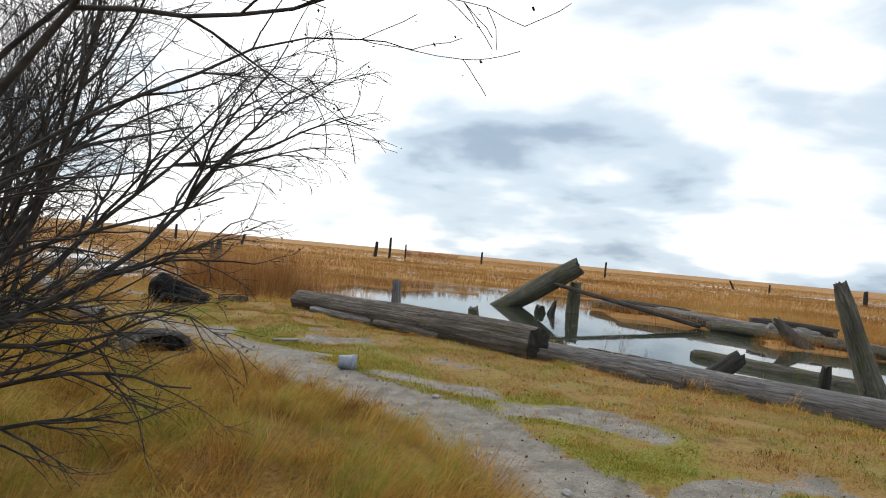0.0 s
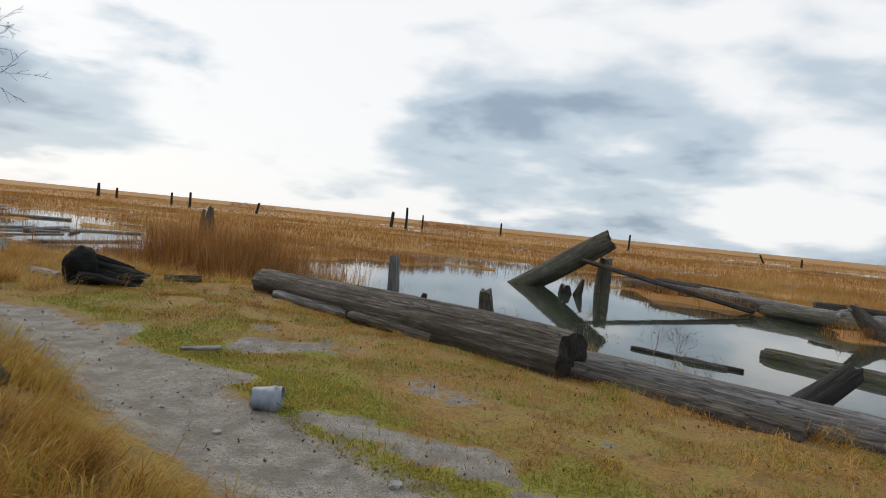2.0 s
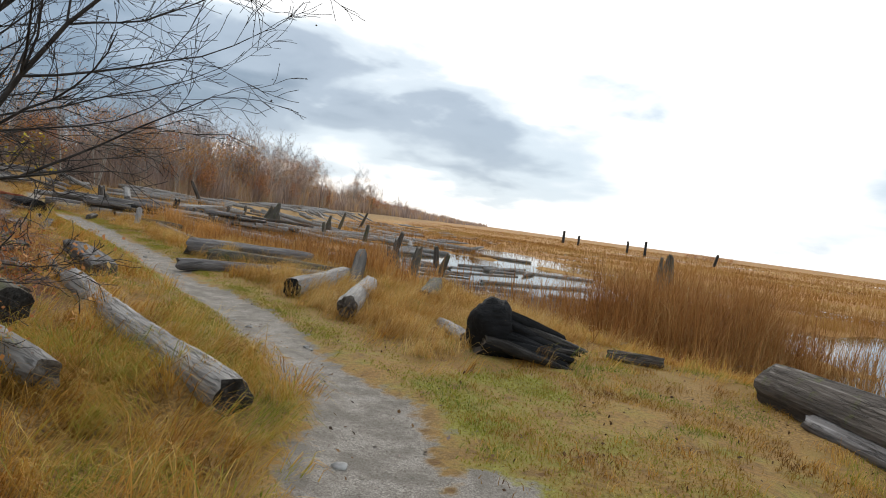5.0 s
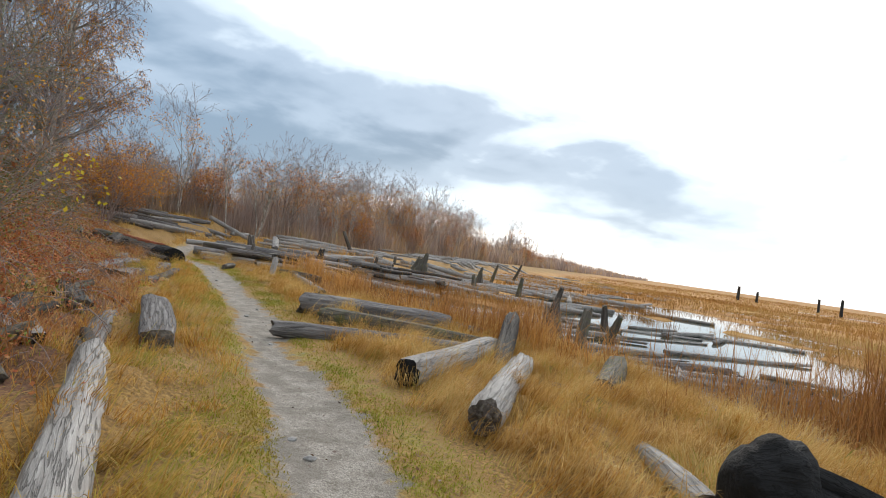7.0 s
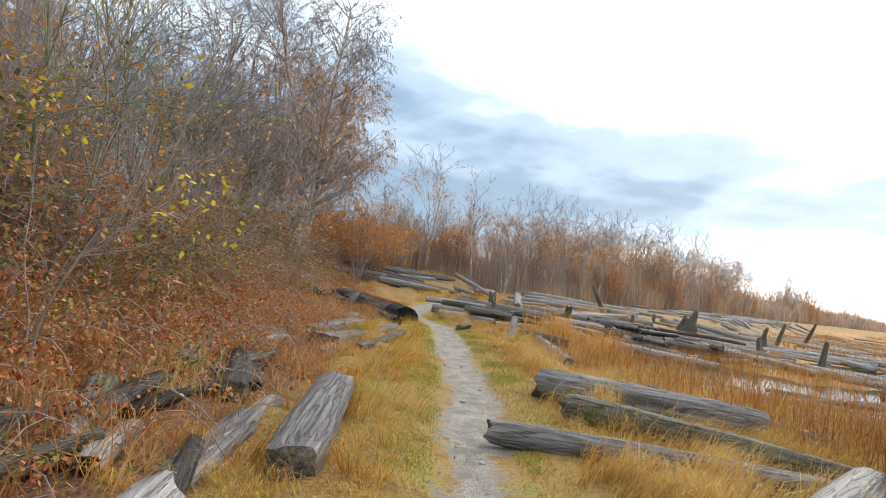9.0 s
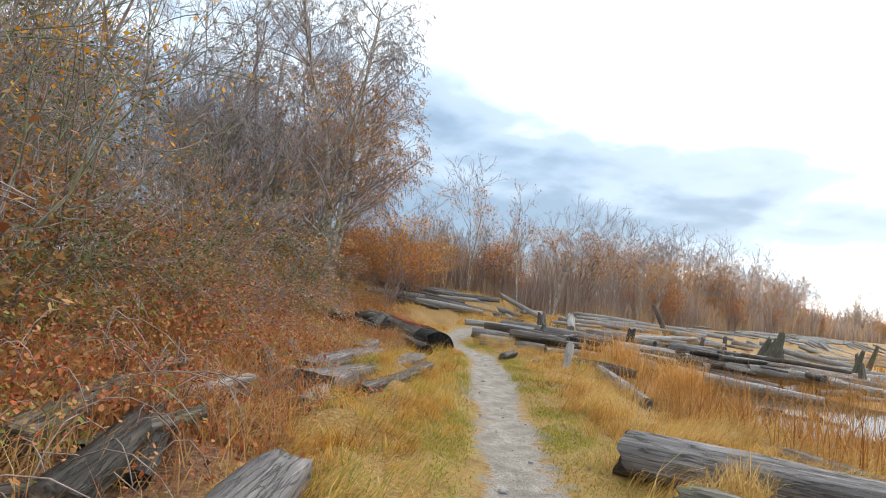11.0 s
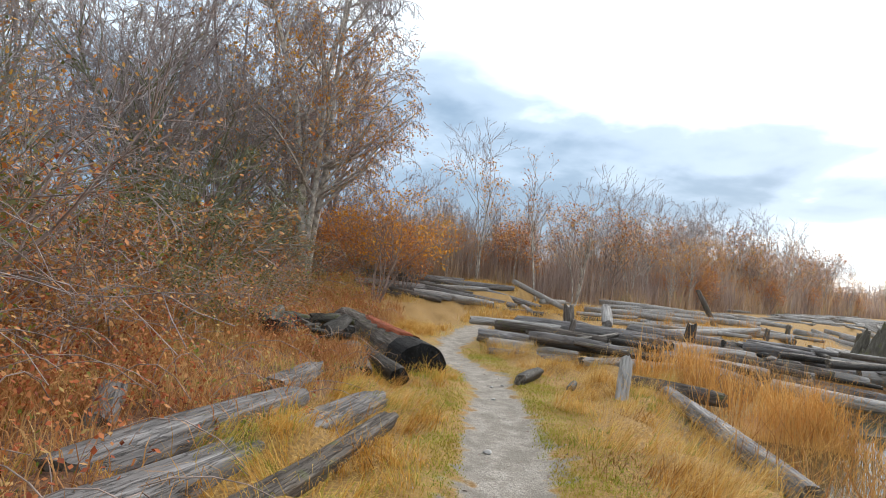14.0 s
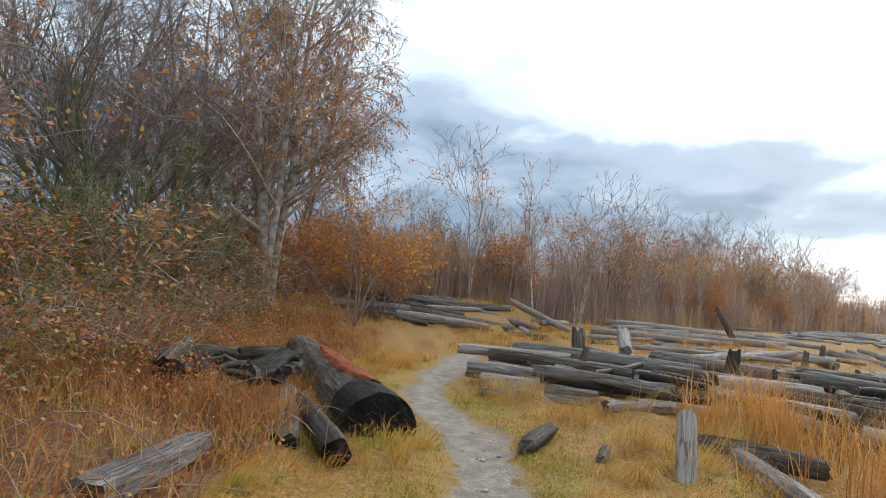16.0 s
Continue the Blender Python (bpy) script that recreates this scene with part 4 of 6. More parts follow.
PILE = [((-27.4, 14.2, .10), (-26.0, 17.4, .06), .10), ((-28.1, 14.3, .2), (-26.0, 18.2, .12), .17), ((-28.9, 14.2, .30), (-26.3, 19.5, .15), .15), ((-29.6, 14.5, .22), (-26.5, 21.0, .10), .20),
        ((-30.2, 14.8, .48), (-26.9, 20.3, .32), .14), ((-31.3, 15.0, .20), (-27.4, 23.0, .05), .20), ((-30.6, 14.2, .52), (-30.2, 16.4, .5), .13), ((-31.8, 15.6, .5), (-28.4, 22.3, .34), .16),
        ((-33.0, 16.4, .2), (-29.0, 25.0, .0), .2), ((-28.3, 18.5, .35), (-27.0, 24.5, .05), .14), ((-31.2, 18.5, .55), (-27.6, 21.5, .45), .17), ((-33.5, 18.2, .3), (-30.8, 26.5, 0), .18),
        ((-27.7, 15.2, .34), (-27.1, 18.6, .3), .11), ((-34.0, 15.9, .25), (-33.4, 19.6, .25), .2), ((-29.2, 20.0, .3), (-26.4, 25.5, -.05), .16), ((-32, 20, .1), (-28.6, 28, -.1), .2)]
for k, (a, b, r) in enumerate(PILE):
    A, B = Vector(a), Vector(b)
    long_ = (B - A).length
    cuts = [(0.0, 1.0)] if long_ < 4 else [(0.0, pr.uniform(0.42, 0.55)), (pr.uniform(0.57, 0.66), 1.0)]
    for i, (c0, c1) in enumerate(cuts):
        p, q = A.lerp(B, c0), A.lerp(B, c1)
        swing = Matrix.Rotation(pr.normal(0, 0.2 if i == 0 else 0.4), 3, "Z") @ (q - p)
        q = p + swing * (1.0 if i == 0 else pr.uniform(0.7, 1.1))
        thick = r * pr.uniform(0.8, 1.15)
        log_thing("drift_log", (p.x, p.y, p.z - 0.08), (q.x, q.y, q.z - 0.08), thick, thick * 0.8, [GREY, PALE, GREY, PALE, BROWN][(k + 2 * i) % 5], "weathered log in the heap of stranded drift logs", "heap of drift logs", pr, ENDGRAIN if k % 2 else DARK, sides=16, step_len=0.2, rough=0.07, bend=0.015)
for k in range(110):
    x, y, L, ang = pr.uniform(-33.5, -26.3), pr.uniform(15, 24), pr.uniform(0.5, 2.6), pr.normal(1.1, 0.8)
    if float(along(PATHWAY, np.array([x]), np.array([y]))[0]) < 1.0 + 0.5 * L or y < 14.8 + 0.5 * L:
        continue
    r, z = pr.uniform(0.05, 0.11), pr.uniform(0.05, 0.42)
    c, s = 0.5 * L * math.cos(ang), 0.5 * L * math.sin(ang)
    log_thing("drift_log", (x - c, y - s, z), (x + c, y + s, z - 0.05), r, r * 0.8, [BROWN, PALE, GREY, DARK][k % 4], "short broken log jammed in the heap of drift logs", "heap of drift logs", pr, sides=12)
for (a, b, r, mt, lb) in [((-31.6, 17.0, .3), (-31.75, 17.0, .95), .17, BROWN, "upright round stump standing on the log heap"), ((-31.2, 17.9, .55), (-31.9, 18.1, .95), .17, PALE, "pale grey board tilted up on the log heap"), ((-30.0, 16.6, .35), (-30.1, 16.7, .65), .08, BROWN, "short upright stub on the log heap"), ((-29.2, 19.2, .35), (-29.3, 19.3, .8), .14, DARK, "dark jagged stub on the log heap")]:
    log_thing("stub", a, b, r, r * 0.9, mt, lb, "heap of drift logs", pr, PALE, category="stump")

log_thing("drift_log", (-39.5, 14.0, 0.30), (-38.8, 20.8, 0.14), 0.27, 0.24, BROWN, "thick long log lying behind the heap of drift logs", "logs below the wood", pr, DARK, sides=20, step_len=0.25, rough=0.06, bend=0.01)
# rows of stranded logs behind, towards the wood and along the marsh
FIELD, FAR_LOGS = [], []
for k in range(46):
    FIELD.append((pr.uniform(-46, -34), pr.uniform(14, 25), pr.uniform(1.6, 4.8), pr.normal(1.25, 0.6), 0))
for k in range(290):
    s = pr.uniform(0, 1) ** 1.35
    cx, cy = -23 - 62 * s, 21 + 52 * s
    FIELD.append((cx + pr.normal(0, 5.5 + 6 * s), cy + pr.normal(0, 3.5 + 3 * s), pr.uniform(1.2, 4.8), pr.normal(1.05, 0.8), 1))
for k in range(20):
    FIELD.append((pr.uniform(-20, -10.5), pr.uniform(18.5, 25.5), pr.uniform(1.2, 5), pr.normal(1.2, 0.45), 1))
for k, (x, y, L, ang, low) in enumerate(FIELD):
    if float(along(PATHWAY, np.array([x]), np.array([y]))[0]) < 3.4 + 0.5 * L or (x > -25.5 and y < 25 and 46 <= k < 336):
        continue
    r = pr.uniform(0.07, 0.17) if x < -21 else pr.uniform(0.04, 0.10)
    dx, dy = 0.5 * L * math.cos(ang), 0.5 * L * math.sin(ang)
    za, zb = max(h(x - dx, y - dy), WATER_Z - 0.02), max(h(x + dx, y + dy), WATER_Z - 0.02)
    lift = r * 0.6 + (pr.uniform(0, 0.25) if not low else pr.uniform(0, 0.06))
    if x < -37 or y > 27:
        FAR_LOGS.append(((x - dx, y - dy, za + lift), (x + dx, y + dy, zb + lift), r))
        continue
    log_thing("drift_log", (x - dx, y - dy, za + lift), (x + dx, y + dy, zb + lift), r, r * 0.8, [PALE, PALE, GREY, PALE, PALE][k % 5], "bleached grey log in the field of stranded drift logs", "field of drift logs", pr, sides=9, step_len=0.7, caps=True)

fv, ff = [], []
for p, q, r in FAR_LOGS:
    p, q = Vector(p), Vector(q)
    ring = log_shape((q - p).length, r, r * 0.8, pr, sides=9, step_len=0.7)
    ring = np.concatenate([ring[:1] * [1, 0.05, 0.05], ring, ring[-1:] * [1, 0.05, 0.05]])
    n, s, _ = ring.shape
    rot = np.array((q - p).to_track_quat("X", "Z").to_matrix())
    i, j = np.meshgrid(np.arange(n - 1), np.arange(s), indexing="ij")
    j2 = (j + 1) % s
    ff.append(np.stack([i * s + j, i * s + j2, (i + 1) * s + j2, (i + 1) * s + j], -1).reshape(-1, 4) + sum(len(u) for u in fv))
    fv.append(ring.reshape(-1, 3) @ rot.T + np.array(p))
tagged(new("far_drift_logs", mesh_of("far_drift_logs", np.concatenate(fv), np.concatenate(ff), PALE)), "bleached logs stranded far along the edge of the marsh", "logs", kind="stuff")

for k in range(26):
    x, y, L, ang = pr.uniform(-45, -33), pr.uniform(9.3, 16.5), pr.uniform(2.5, 6.5), pr.normal(1.35, 0.25)
    if abs(float(along(PATHWAY, np.array([x]), np.array([y]))[0])) < 1.2 + 0.5 * L and x > -38:
        continue
    r = pr.uniform(0.1, 0.2)
    dx, dy = 0.5 * L * math.cos(ang), 0.5 * L * math.sin(ang)
    log_thing("drift_log", (x - dx, y - dy, h(x - dx, y - dy) + r * 0.7), (x + dx, y + dy, h(x + dx, y + dy) + r * 0.7), r, r * 0.8, [GREY, PALE, BROWN, GREY][k % 4], "weathered log stranded in grass below the wood", "logs below the wood", pr, sides=12, step_len=0.4)
# small debris afloat at the inlet
seg = []
for k in range(1000):
    x, y = pr.normal(-11.0, 1.9), pr.normal(18.7, 1.5)
    a, L = pr.normal(0.9, 0.8), pr.uniform(0.15, 1.5)
    z = WATER_Z + pr.uniform(0.0, 0.07) + 0.12 * max(0, 17.6 - y)
    seg.append((x, y, z, x + L * math.cos(a), y + L * math.sin(a), z + pr.normal(0, 0.02), pr.uniform(0.012, 0.05), 0.012))
v, f = tubes(seg, 5)
tagged(new("drift_debris", mesh_of("drift_debris", v, f, GREY)), "loose sticks and wood scraps floating at the inlet", "debris", kind="stuff")

# far posts and islets on the marsh
for (x, y, z0, z1, r, lean) in [(-18.4, 120, -1, 2.55, .35, .25), (-15.6, 120, -1, 3.6, .25, 0), (-13.7, 130, -1, 2.6, .2, 0), (25, 120, -1, 2.6, .2, 0), (49, 120, -1, 1.3, .2, -1.2), (55, 120, -1, 1.2, .2, 0), (48.5, 80, -1, 1.6, .3, 0), (2.2, 150, -1, 2.6, .25, 0),
                                (-62, 130, -1, 2.6, .3, 0), (-66, 130, -1, 2.2, .25, 0), (-95, 150, -1, 2.9, .4, .2), (-48, 130, -1, 1.8, .3, .6), (-84, 140, -1, 2.1, .3, 0)]:
    log_thing("marsh_post", (x, y, z0), (x + lean, y, z1), r, r * .9, DARK, "old piling standing far out on the marsh", "far pilings", lr, category="post", sides=10, step_len=0.5)

# ---- bucket and small things on the path ----


def bucket(at):
    ob = thing("bucket", "dented blue-grey plastic bucket lying on its side on the turf", "bucket", at=at)
    n = 36
    prof = [(0.0, 0.105), (0.02, 0.112), (0.22, 0.138), (0.225, 0.147), (0.245, 0.149), (0.25, 0.141), (0.30, 0.145), (0.305, 0.150), (0.315, 0.150), (0.315, 0.142), (0.28, 0.138), (0.02, 0.107), (0.012, 0.06)]
    v, f = [], []
    for i, (x, r) in enumerate(prof):
        for k in range(n):
            t = 2 * math.pi * k / n
            v.append((x + 0.006 * math.sin(3 * t), r * math.cos(t) * (1 + 0.04 * math.sin(2 * t)), r * math.sin(t)))
    for i in range(len(prof) - 1):
        for k in range(n):
            f.append((i * n + k, i * n + (k + 1) % n, (i + 1) * n + (k + 1) % n, (i + 1) * n + k))
    part("body", mesh_of("body", v, f, BUCKET), ob)
    disc = [(0.0, 0.105 * math.cos(2 * math.pi * k / n), 0.105 * math.sin(2 * math.pi * k / n)) for k in range(n)]
    me = bpy.data.meshes.new("base")
    bm = bmesh.new()
    bm.faces.new([bm.verts.new(c) for c in disc])
    bm.to_mesh(me)
    bm.free()
    me.materials.append(BUCKET)
    part("base", me, ob)
    hs = [(0.29 + 0.12 * math.sin(t), 0.152 * math.cos(t), 0.03 - 0.10 * math.sin(t)) for t in np.linspace(0, math.pi, 16)]
    v, f = tubes([(*a, *b, 0.003, 0.003) for a, b in zip(hs, hs[1:])], 6)
    part("handle", mesh_of("handle", v, f, DARK), ob, "thin wire handle")
    return ob


bucket(pose(-1.06, 7.70, 0.075, 4, 2, 8)).scale = (0.75, 0.75, 0.75)
log_thing("driftwood_stick", (-2.42, 9.2, 0.03), (-2.08, 9.42, 0.035), 0.022, 0.03, PALE, "short pale stick lying on the turf", "", lr, category="stick", sides=10, step_len=0.05)
for k in range(26):
    i = int(lr.integers(2, 14))
    (ax, ay), (bx, by) = PATHWAY[i], PATHWAY[i + 1]
    t = lr.uniform()
    x, y = ax + (bx - ax) * t + lr.normal(0, 0.22), ay + (by - ay) * t + lr.normal(0, 0.22)
    stone("path_stone", (x, y, h(x, y) + 0.008), lr.uniform(0.02, 0.05), STONE, "small grey stone trodden into the path", "stone", 100 + k, 0.5)


kr = np.random.default_rng(57)
line = np.array([(x, y) for x, y in PATHWAY[2:16]])
pk = kr.integers(0, len(line) - 1, 420)
ft = kr.uniform(0, 1, (420, 1))
fp = line[pk] * (1 - ft) + line[pk + 1] * ft + kr.normal(0, 0.45, (420, 2))
fz = height(fp[:, 0], fp[:, 1]) + 0.008
v, f = leaves(np.stack([fp[:, 0], fp[:, 1], fz], -1), 0.035, kr, 0.0)
tagged(new("path_litter", mesh_of("path_litter", v, f, TWIG, False)), "dead leaves and bark flakes strewn on the path", "litter", kind="stuff")

# ---- trees and shrubs ----
def grow(segs, tips, p, d, length, radius, level, rng, o):
    n = o["bits"][min(level, len(o["bits"]) - 1)]
    sl = length / n
    pts = []
    for i in range(n):
        d = d + Vector(rng.normal(0, o["wild"], 3)) + Vector((0, 0, o["lift"][min(level, len(o["lift"]) - 1)]))
        d.normalize()
        q = p + d * sl
        r1 = radius * (1 - 0.75 * (i + 1) / n)
        segs.append((level, (*p, *q, radius * (1 - 0.75 * i / n), r1)))
        pts.append((q.copy(), d.copy(), r1))
        p = q
    if level >= o["levels"]:
        tips.extend([q for q, _, _ in pts])
        return
    for c in range(o["kids"][min(level, len(o["kids"]) - 1)]):
        k = min(n - 1, int(n * rng.uniform(o["from"] if level == 0 else 0.15, 1.0)))
        q, dd, rr = pts[k]
        side = Vector(rng.normal(0, 1, 3))
        side -= side.dot(dd) * dd
        side.normalize()
        spread_ = o["spread"] * rng.uniform(0.7, 1.25)
        nd = dd * math.cos(spread_) + side * math.sin(spread_)
        grow(segs, tips, q, nd, length * o["shrink"] * rng.uniform(0.7, 1.2) * (1.15 - 0.5 * k / n), max(rr * o["thin"], radius * 0.4 * o["thin"]), level + 1, rng, o)


def bent_tube(rows, sides):
    """One closed skin through a chain of (a, b, ra, rb) rows."""
    pts = np.array([r[:3] for r in rows] + [rows[-1][3:6]], float)
    rad = np.array([r[6] for r in rows] + [rows[-1][7]], float)
    d = np.gradient(pts, axis=0)
    d /= np.linalg.norm(d, axis=1, keepdims=True)
    u = np.cross(d, [[1.0, 0.13, 0.0]])
    u /= np.linalg.norm(u, axis=1, keepdims=True)
    w = np.cross(d, u)
    t = np.linspace(0, 2 * math.pi, sides, endpoint=False)
    v = pts[:, None] + rad[:, None, None] * (np.cos(t)[None, :, None] * u[:, None] + np.sin(t)[None, :, None] * w[:, None])
    i, j = np.meshgrid(np.arange(len(pts) - 1), np.arange(sides), indexing="ij")
    j2 = (j + 1) % sides
    return v.reshape(-1, 3), np.stack([i * sides + j, i * sides + j2, (i + 1) * sides + j2, (i + 1) * sides + j], -1).reshape(-1, 4)


def tree(name, label, category, at, seed, stems, height_, radius, trunk_mat, twig_mat, leaf=None, n_leaves=0, leaf_size=0.05, splay=0.12, group="", lean=(0, 0, 0), leaf_below=1.0, twig_r=0.0, **o):
    rng = np.random.default_rng(seed)
    opt = {"bits": (9, 6, 4, 3), "wild": 0.10, "lift": (0.05, 0.03, 0.0, -0.02), "levels": 3, "kids": (10, 6, 4), "from": 0.3, "spread": 0.75, "shrink": 0.48, "thin": 0.72}
    opt.update(o)
    segs, tips, stem_rows = [], [], []
    for s in range(stems):
        first = len(segs)
        a = rng.uniform(0, 6.28)
        d = Vector((splay * math.cos(a), splay * math.sin(a), 1)) + Vector(lean)
        d.normalize()
        base = Vector((0.12 * math.cos(a) * (stems > 1) * stems ** 0.5 * 0.6, 0.12 * math.sin(a) * (stems > 1) * stems ** 0.5 * 0.6, -0.15))
        grow(segs, tips, base, d, height_ * rng.uniform(0.75, 1.0), radius * rng.uniform(0.7, 1.0), 0, rng, opt)
        stem_rows.append([r for l, r in segs[first:] if l == 0])
    ob = thing(name, label, category, group, at=at)
    for rows in stem_rows:
        v, f = bent_tube(rows, 7)
        part("stem" if stems > 1 else "trunk", mesh_of("stem", v, f, trunk_mat), ob)
    limbs = [r for l, r in segs if l == 1]
    if limbs:
        v, f = tubes(limbs, 5)
        tagged(part("branchwork", mesh_of("branchwork", v, f, trunk_mat), ob), kind="stuff")
    hi = [(*s[:6], max(s[6], twig_r), max(s[7], twig_r)) for l, s in segs if l > 1]
    if hi:
        v, f = tubes(hi, 3)
        tagged(part("crown", mesh_of("crown", v, f, twig_mat), ob), kind="stuff")
    if leaf and n_leaves:
        tp = np.array([tuple(t) for t in tips])
        tp = tp[tp[:, 2] < leaf_below * height_]
        pick = tp[rng.integers(0, len(tp), n_leaves)] + rng.normal(0, leaf_size * 1.3, (n_leaves, 3))
        v, f = leaves(pick, leaf_size, rng)
        tagged(part("foliage", mesh_of("foliage", v, f, leaf, False), ob), kind="stuff")
    return ob


def ground_at(x, y, turn=0.0):
    return pose(x, y, h(x, y), 0, 0, turn)


# bare dark shrub trees beside the start of the walk
tree("bare_tree", "bare dark alder with wiry twigs and small cones over the path", "tree", ground_at(-3.0, 1.7), 3, 10, 3.9, 0.04, BARK, BARK, BARK, 2500, 0.018, 0.55, lean=(0.36, 0.34, 0), bits=(10, 8, 6, 4), wild=0.12, lift=(0.03, -0.01, -0.02, -0.02), kids=(11, 8, 5), spread=0.62, shrink=0.44, twig_r=0.0017, **{"from": 0.12})
tree("bare_tree", "bare dark shrub tree with wiry twigs beside the long grass", "tree", ground_at(-6.25, 6.7), 5, 12, 4.7, 0.03, BARK, BARK, BARK, 2500, 0.02, 0.42, lean=(0.10, 0.06, 0), bits=(9, 7, 5, 4), wild=0.13, kids=(16, 9, 5), thin=0.62, spread=0.62, shrink=0.40, twig_r=0.002)
tree("bare_shrub", "bare dark shrub with a few red leaves beside the path", "shrub", ground_at(-7.6, 6.7), 8, 7, 2.4, 0.03, BARK, BARK, LEAF_RUST, 700, 0.04, 0.45, lean=(-0.05, 0.0, 0), bits=(9, 6, 5, 4), kids=(8, 7, 4), wild=0.14, leaf_below=0.5, twig_r=0.0025)
# shrubs on the left bank
SHRUB_KINDS = []
for k, (x, y, hh, sd) in enumerate([(-13.6, 6.6, 4.4, 23), (-16.2, 6.9, 4.6, 24), (-18.6, 6.6, 5.0, 25), (-11.4, 6.6, 3.4, 26), (-21.5, 7.4, 4.4, 27)]):
    SHRUB_KINDS.append(tree("autumn_shrub", "tangled bare-branched shrub with scattered rust leaves on the bank", "shrub", ground_at(x, y), sd, 7, hh, 0.03, MOSSTWIG if k % 2 else TWIG, [GREYTWIG, MOSSTWIG][k % 2], [LEAF_RUST, LEAF_ORANGE, LEAF_OLIVE, LEAF_RUST, LEAF_RUST][k], 2200, 0.055, 0.5, "shrubs on the bank", leaf_below=0.65, bits=(7, 4, 3, 2), kids=(9, 6, 3), wild=0.13, twig_r=0.0042, **{"from": 0.08}))
sr = np.random.default_rng(37)
for k in range(27):
    x, y = sr.uniform(-22, -9.5), sr.uniform(-3, 7.2)
    if k > 14:
        x, y = sr.uniform(-36, -22), sr.uniform(-5, 1.5)
    c = copy_thing(SHRUB_KINDS[int(sr.integers(0, 5))], Matrix.LocRotScale((x, y - 1.0 * (x > -10), h(x, y) - 0.1), Euler((0, 0, sr.uniform(0, 6.28))), None))
    c.scale = Vector((1, 1, 1)) * (sr.uniform(0.55, 0.85) if y > 4 else sr.uniform(0.9, 1.35))
LOW_KINDS = [
    tree("low_bush", "low twiggy bush with red and brown leaves among the brambles", "shrub", ground_at(-12.6, 7.9), 44, 4, 1.3, 0.014, TWIG, TWIG, BRAMBLE, 900, 0.045, 0.6, "low bushes on the bank", bits=(5, 4, 3), kids=(7, 4), levels=2, twig_r=0.003, **{"from": 0.1}),
    tree("low_bush", "low olive-green twiggy bush among the brambles", "shrub", ground_at(-17.8, 8.3), 45, 4, 1.4, 0.014, MOSSTWIG, MOSSTWIG, LEAF_OLIVE, 600, 0.05, 0.6, "low bushes on the bank", bits=(5, 4, 3), kids=(7, 4), levels=2, twig_r=0.003, **{"from": 0.1}),
    tree("low_bush", "low tan-brown twiggy bush with dead curled leaves on the bank", "shrub", ground_at(-22.6, 8.0), 46, 5, 1.35, 0.014, TWIG, GREYTWIG, FERN, 800, 0.055, 0.7, "low bushes on the bank", bits=(5, 4, 3), kids=(8, 5), levels=2, twig_r=0.004, **{"from": 0.1}),
]
for k in range(26):
    x = sr.uniform(-34, -10.2)
    y = 9.0 + 0.02 * (x + 10) + sr.uniform(-1.6, 0.5) + (2.2 if x < -24 else 0.0) * 0.3
    c = copy_thing(LOW_KINDS[k % 3], Matrix.LocRotScale((x, y, h(x, y) - 0.05), Euler((0, 0, sr.uniform(0, 6.28))), None))
    c.scale = Vector((1.2, 1.2, 1)) * sr.uniform(0.55, 1.05)
for k in range(46):
    x, y = sr.uniform(-37, -12), sr.uniform(3.5, 7.6)
    y += 1.6 * float(step(-28, -33, x)) * sr.uniform(0, 1)
    c = copy_thing(LOW_KINDS[int(sr.integers(0, 3))], Matrix.LocRotScale((x, y, h(x, y) - 0.05), Euler((0, 0, sr.uniform(0, 6.28))), None))
    c.scale = Vector((1.25, 1.25, 1)) * sr.uniform(1.2, 2.0)
tree("yellow_sapling", "young sapling with bright yellow leaves on the bank", "tree", ground_at(-19.0, 5.4), 41, 5, 7.6, 0.045, GREYTWIG, GREYTWIG, LEAF_YELLOW, 3800, 0.075, 0.16, kids=(8, 5, 3), spread=0.5, twig_r=0.003, **{"from": 0.35})
tree("yellow_sapling", "small sapling with large golden leaves among brambles", "tree", ground_at(-11.9, 8.7), 42, 3, 2.5, 0.014, TWIG, TWIG, LEAF_YELLOW, 220, 0.06, 0.25, kids=(5, 3), levels=2, spread=0.5)
# willow-like grey bush and the big birch
tree("grey_willow", "large grey-green many-stemmed willow bush, nearly bare", "tree", ground_at(-35.5, 5.0), 51, 12, 7.4, 0.10, MOSSTWIG, GREYTWIG, LEAF_OLIVE, 700, 0.06, 0.6, bits=(10, 7, 5, 4), kids=(14, 8, 5), wild=0.09, lift=(0.04, 0.03, 0.02, 0.0), spread=0.6, thin=0.6, twig_r=0.007, **{"from": 0.2})
tree("grey_willow", "low lichen-covered willow bush with drooping twigs", "tree", ground_at(-32.0, 7.2), 52, 10, 3.6, 0.06, MOSSTWIG, MOSSTWIG, LEAF_OLIVE, 2500, 0.06, 0.85, bits=(9, 6, 5, 4), kids=(9, 6, 4), wild=0.14, lift=(0.0, -0.02, -0.06, -0.08), twig_r=0.005)
tree("weeping_birch", "tall weeping birch with hanging bare twigs and orange leaves below", "tree", ground_at(-37.0, 9.1), 64, 3, 14.5, 0.17, BIRCH, GREYTWIG, LEAF_ORANGE, 10500, 0.08, 0.13, bits=(12, 7, 6, 6), kids=(36, 13, 7), wild=0.09, lift=(0.06, 0.05, -0.14, -0.42), spread=0.95, shrink=0.30, leaf_below=0.62, thin=0.5, twig_r=0.008, **{"from": 0.12})
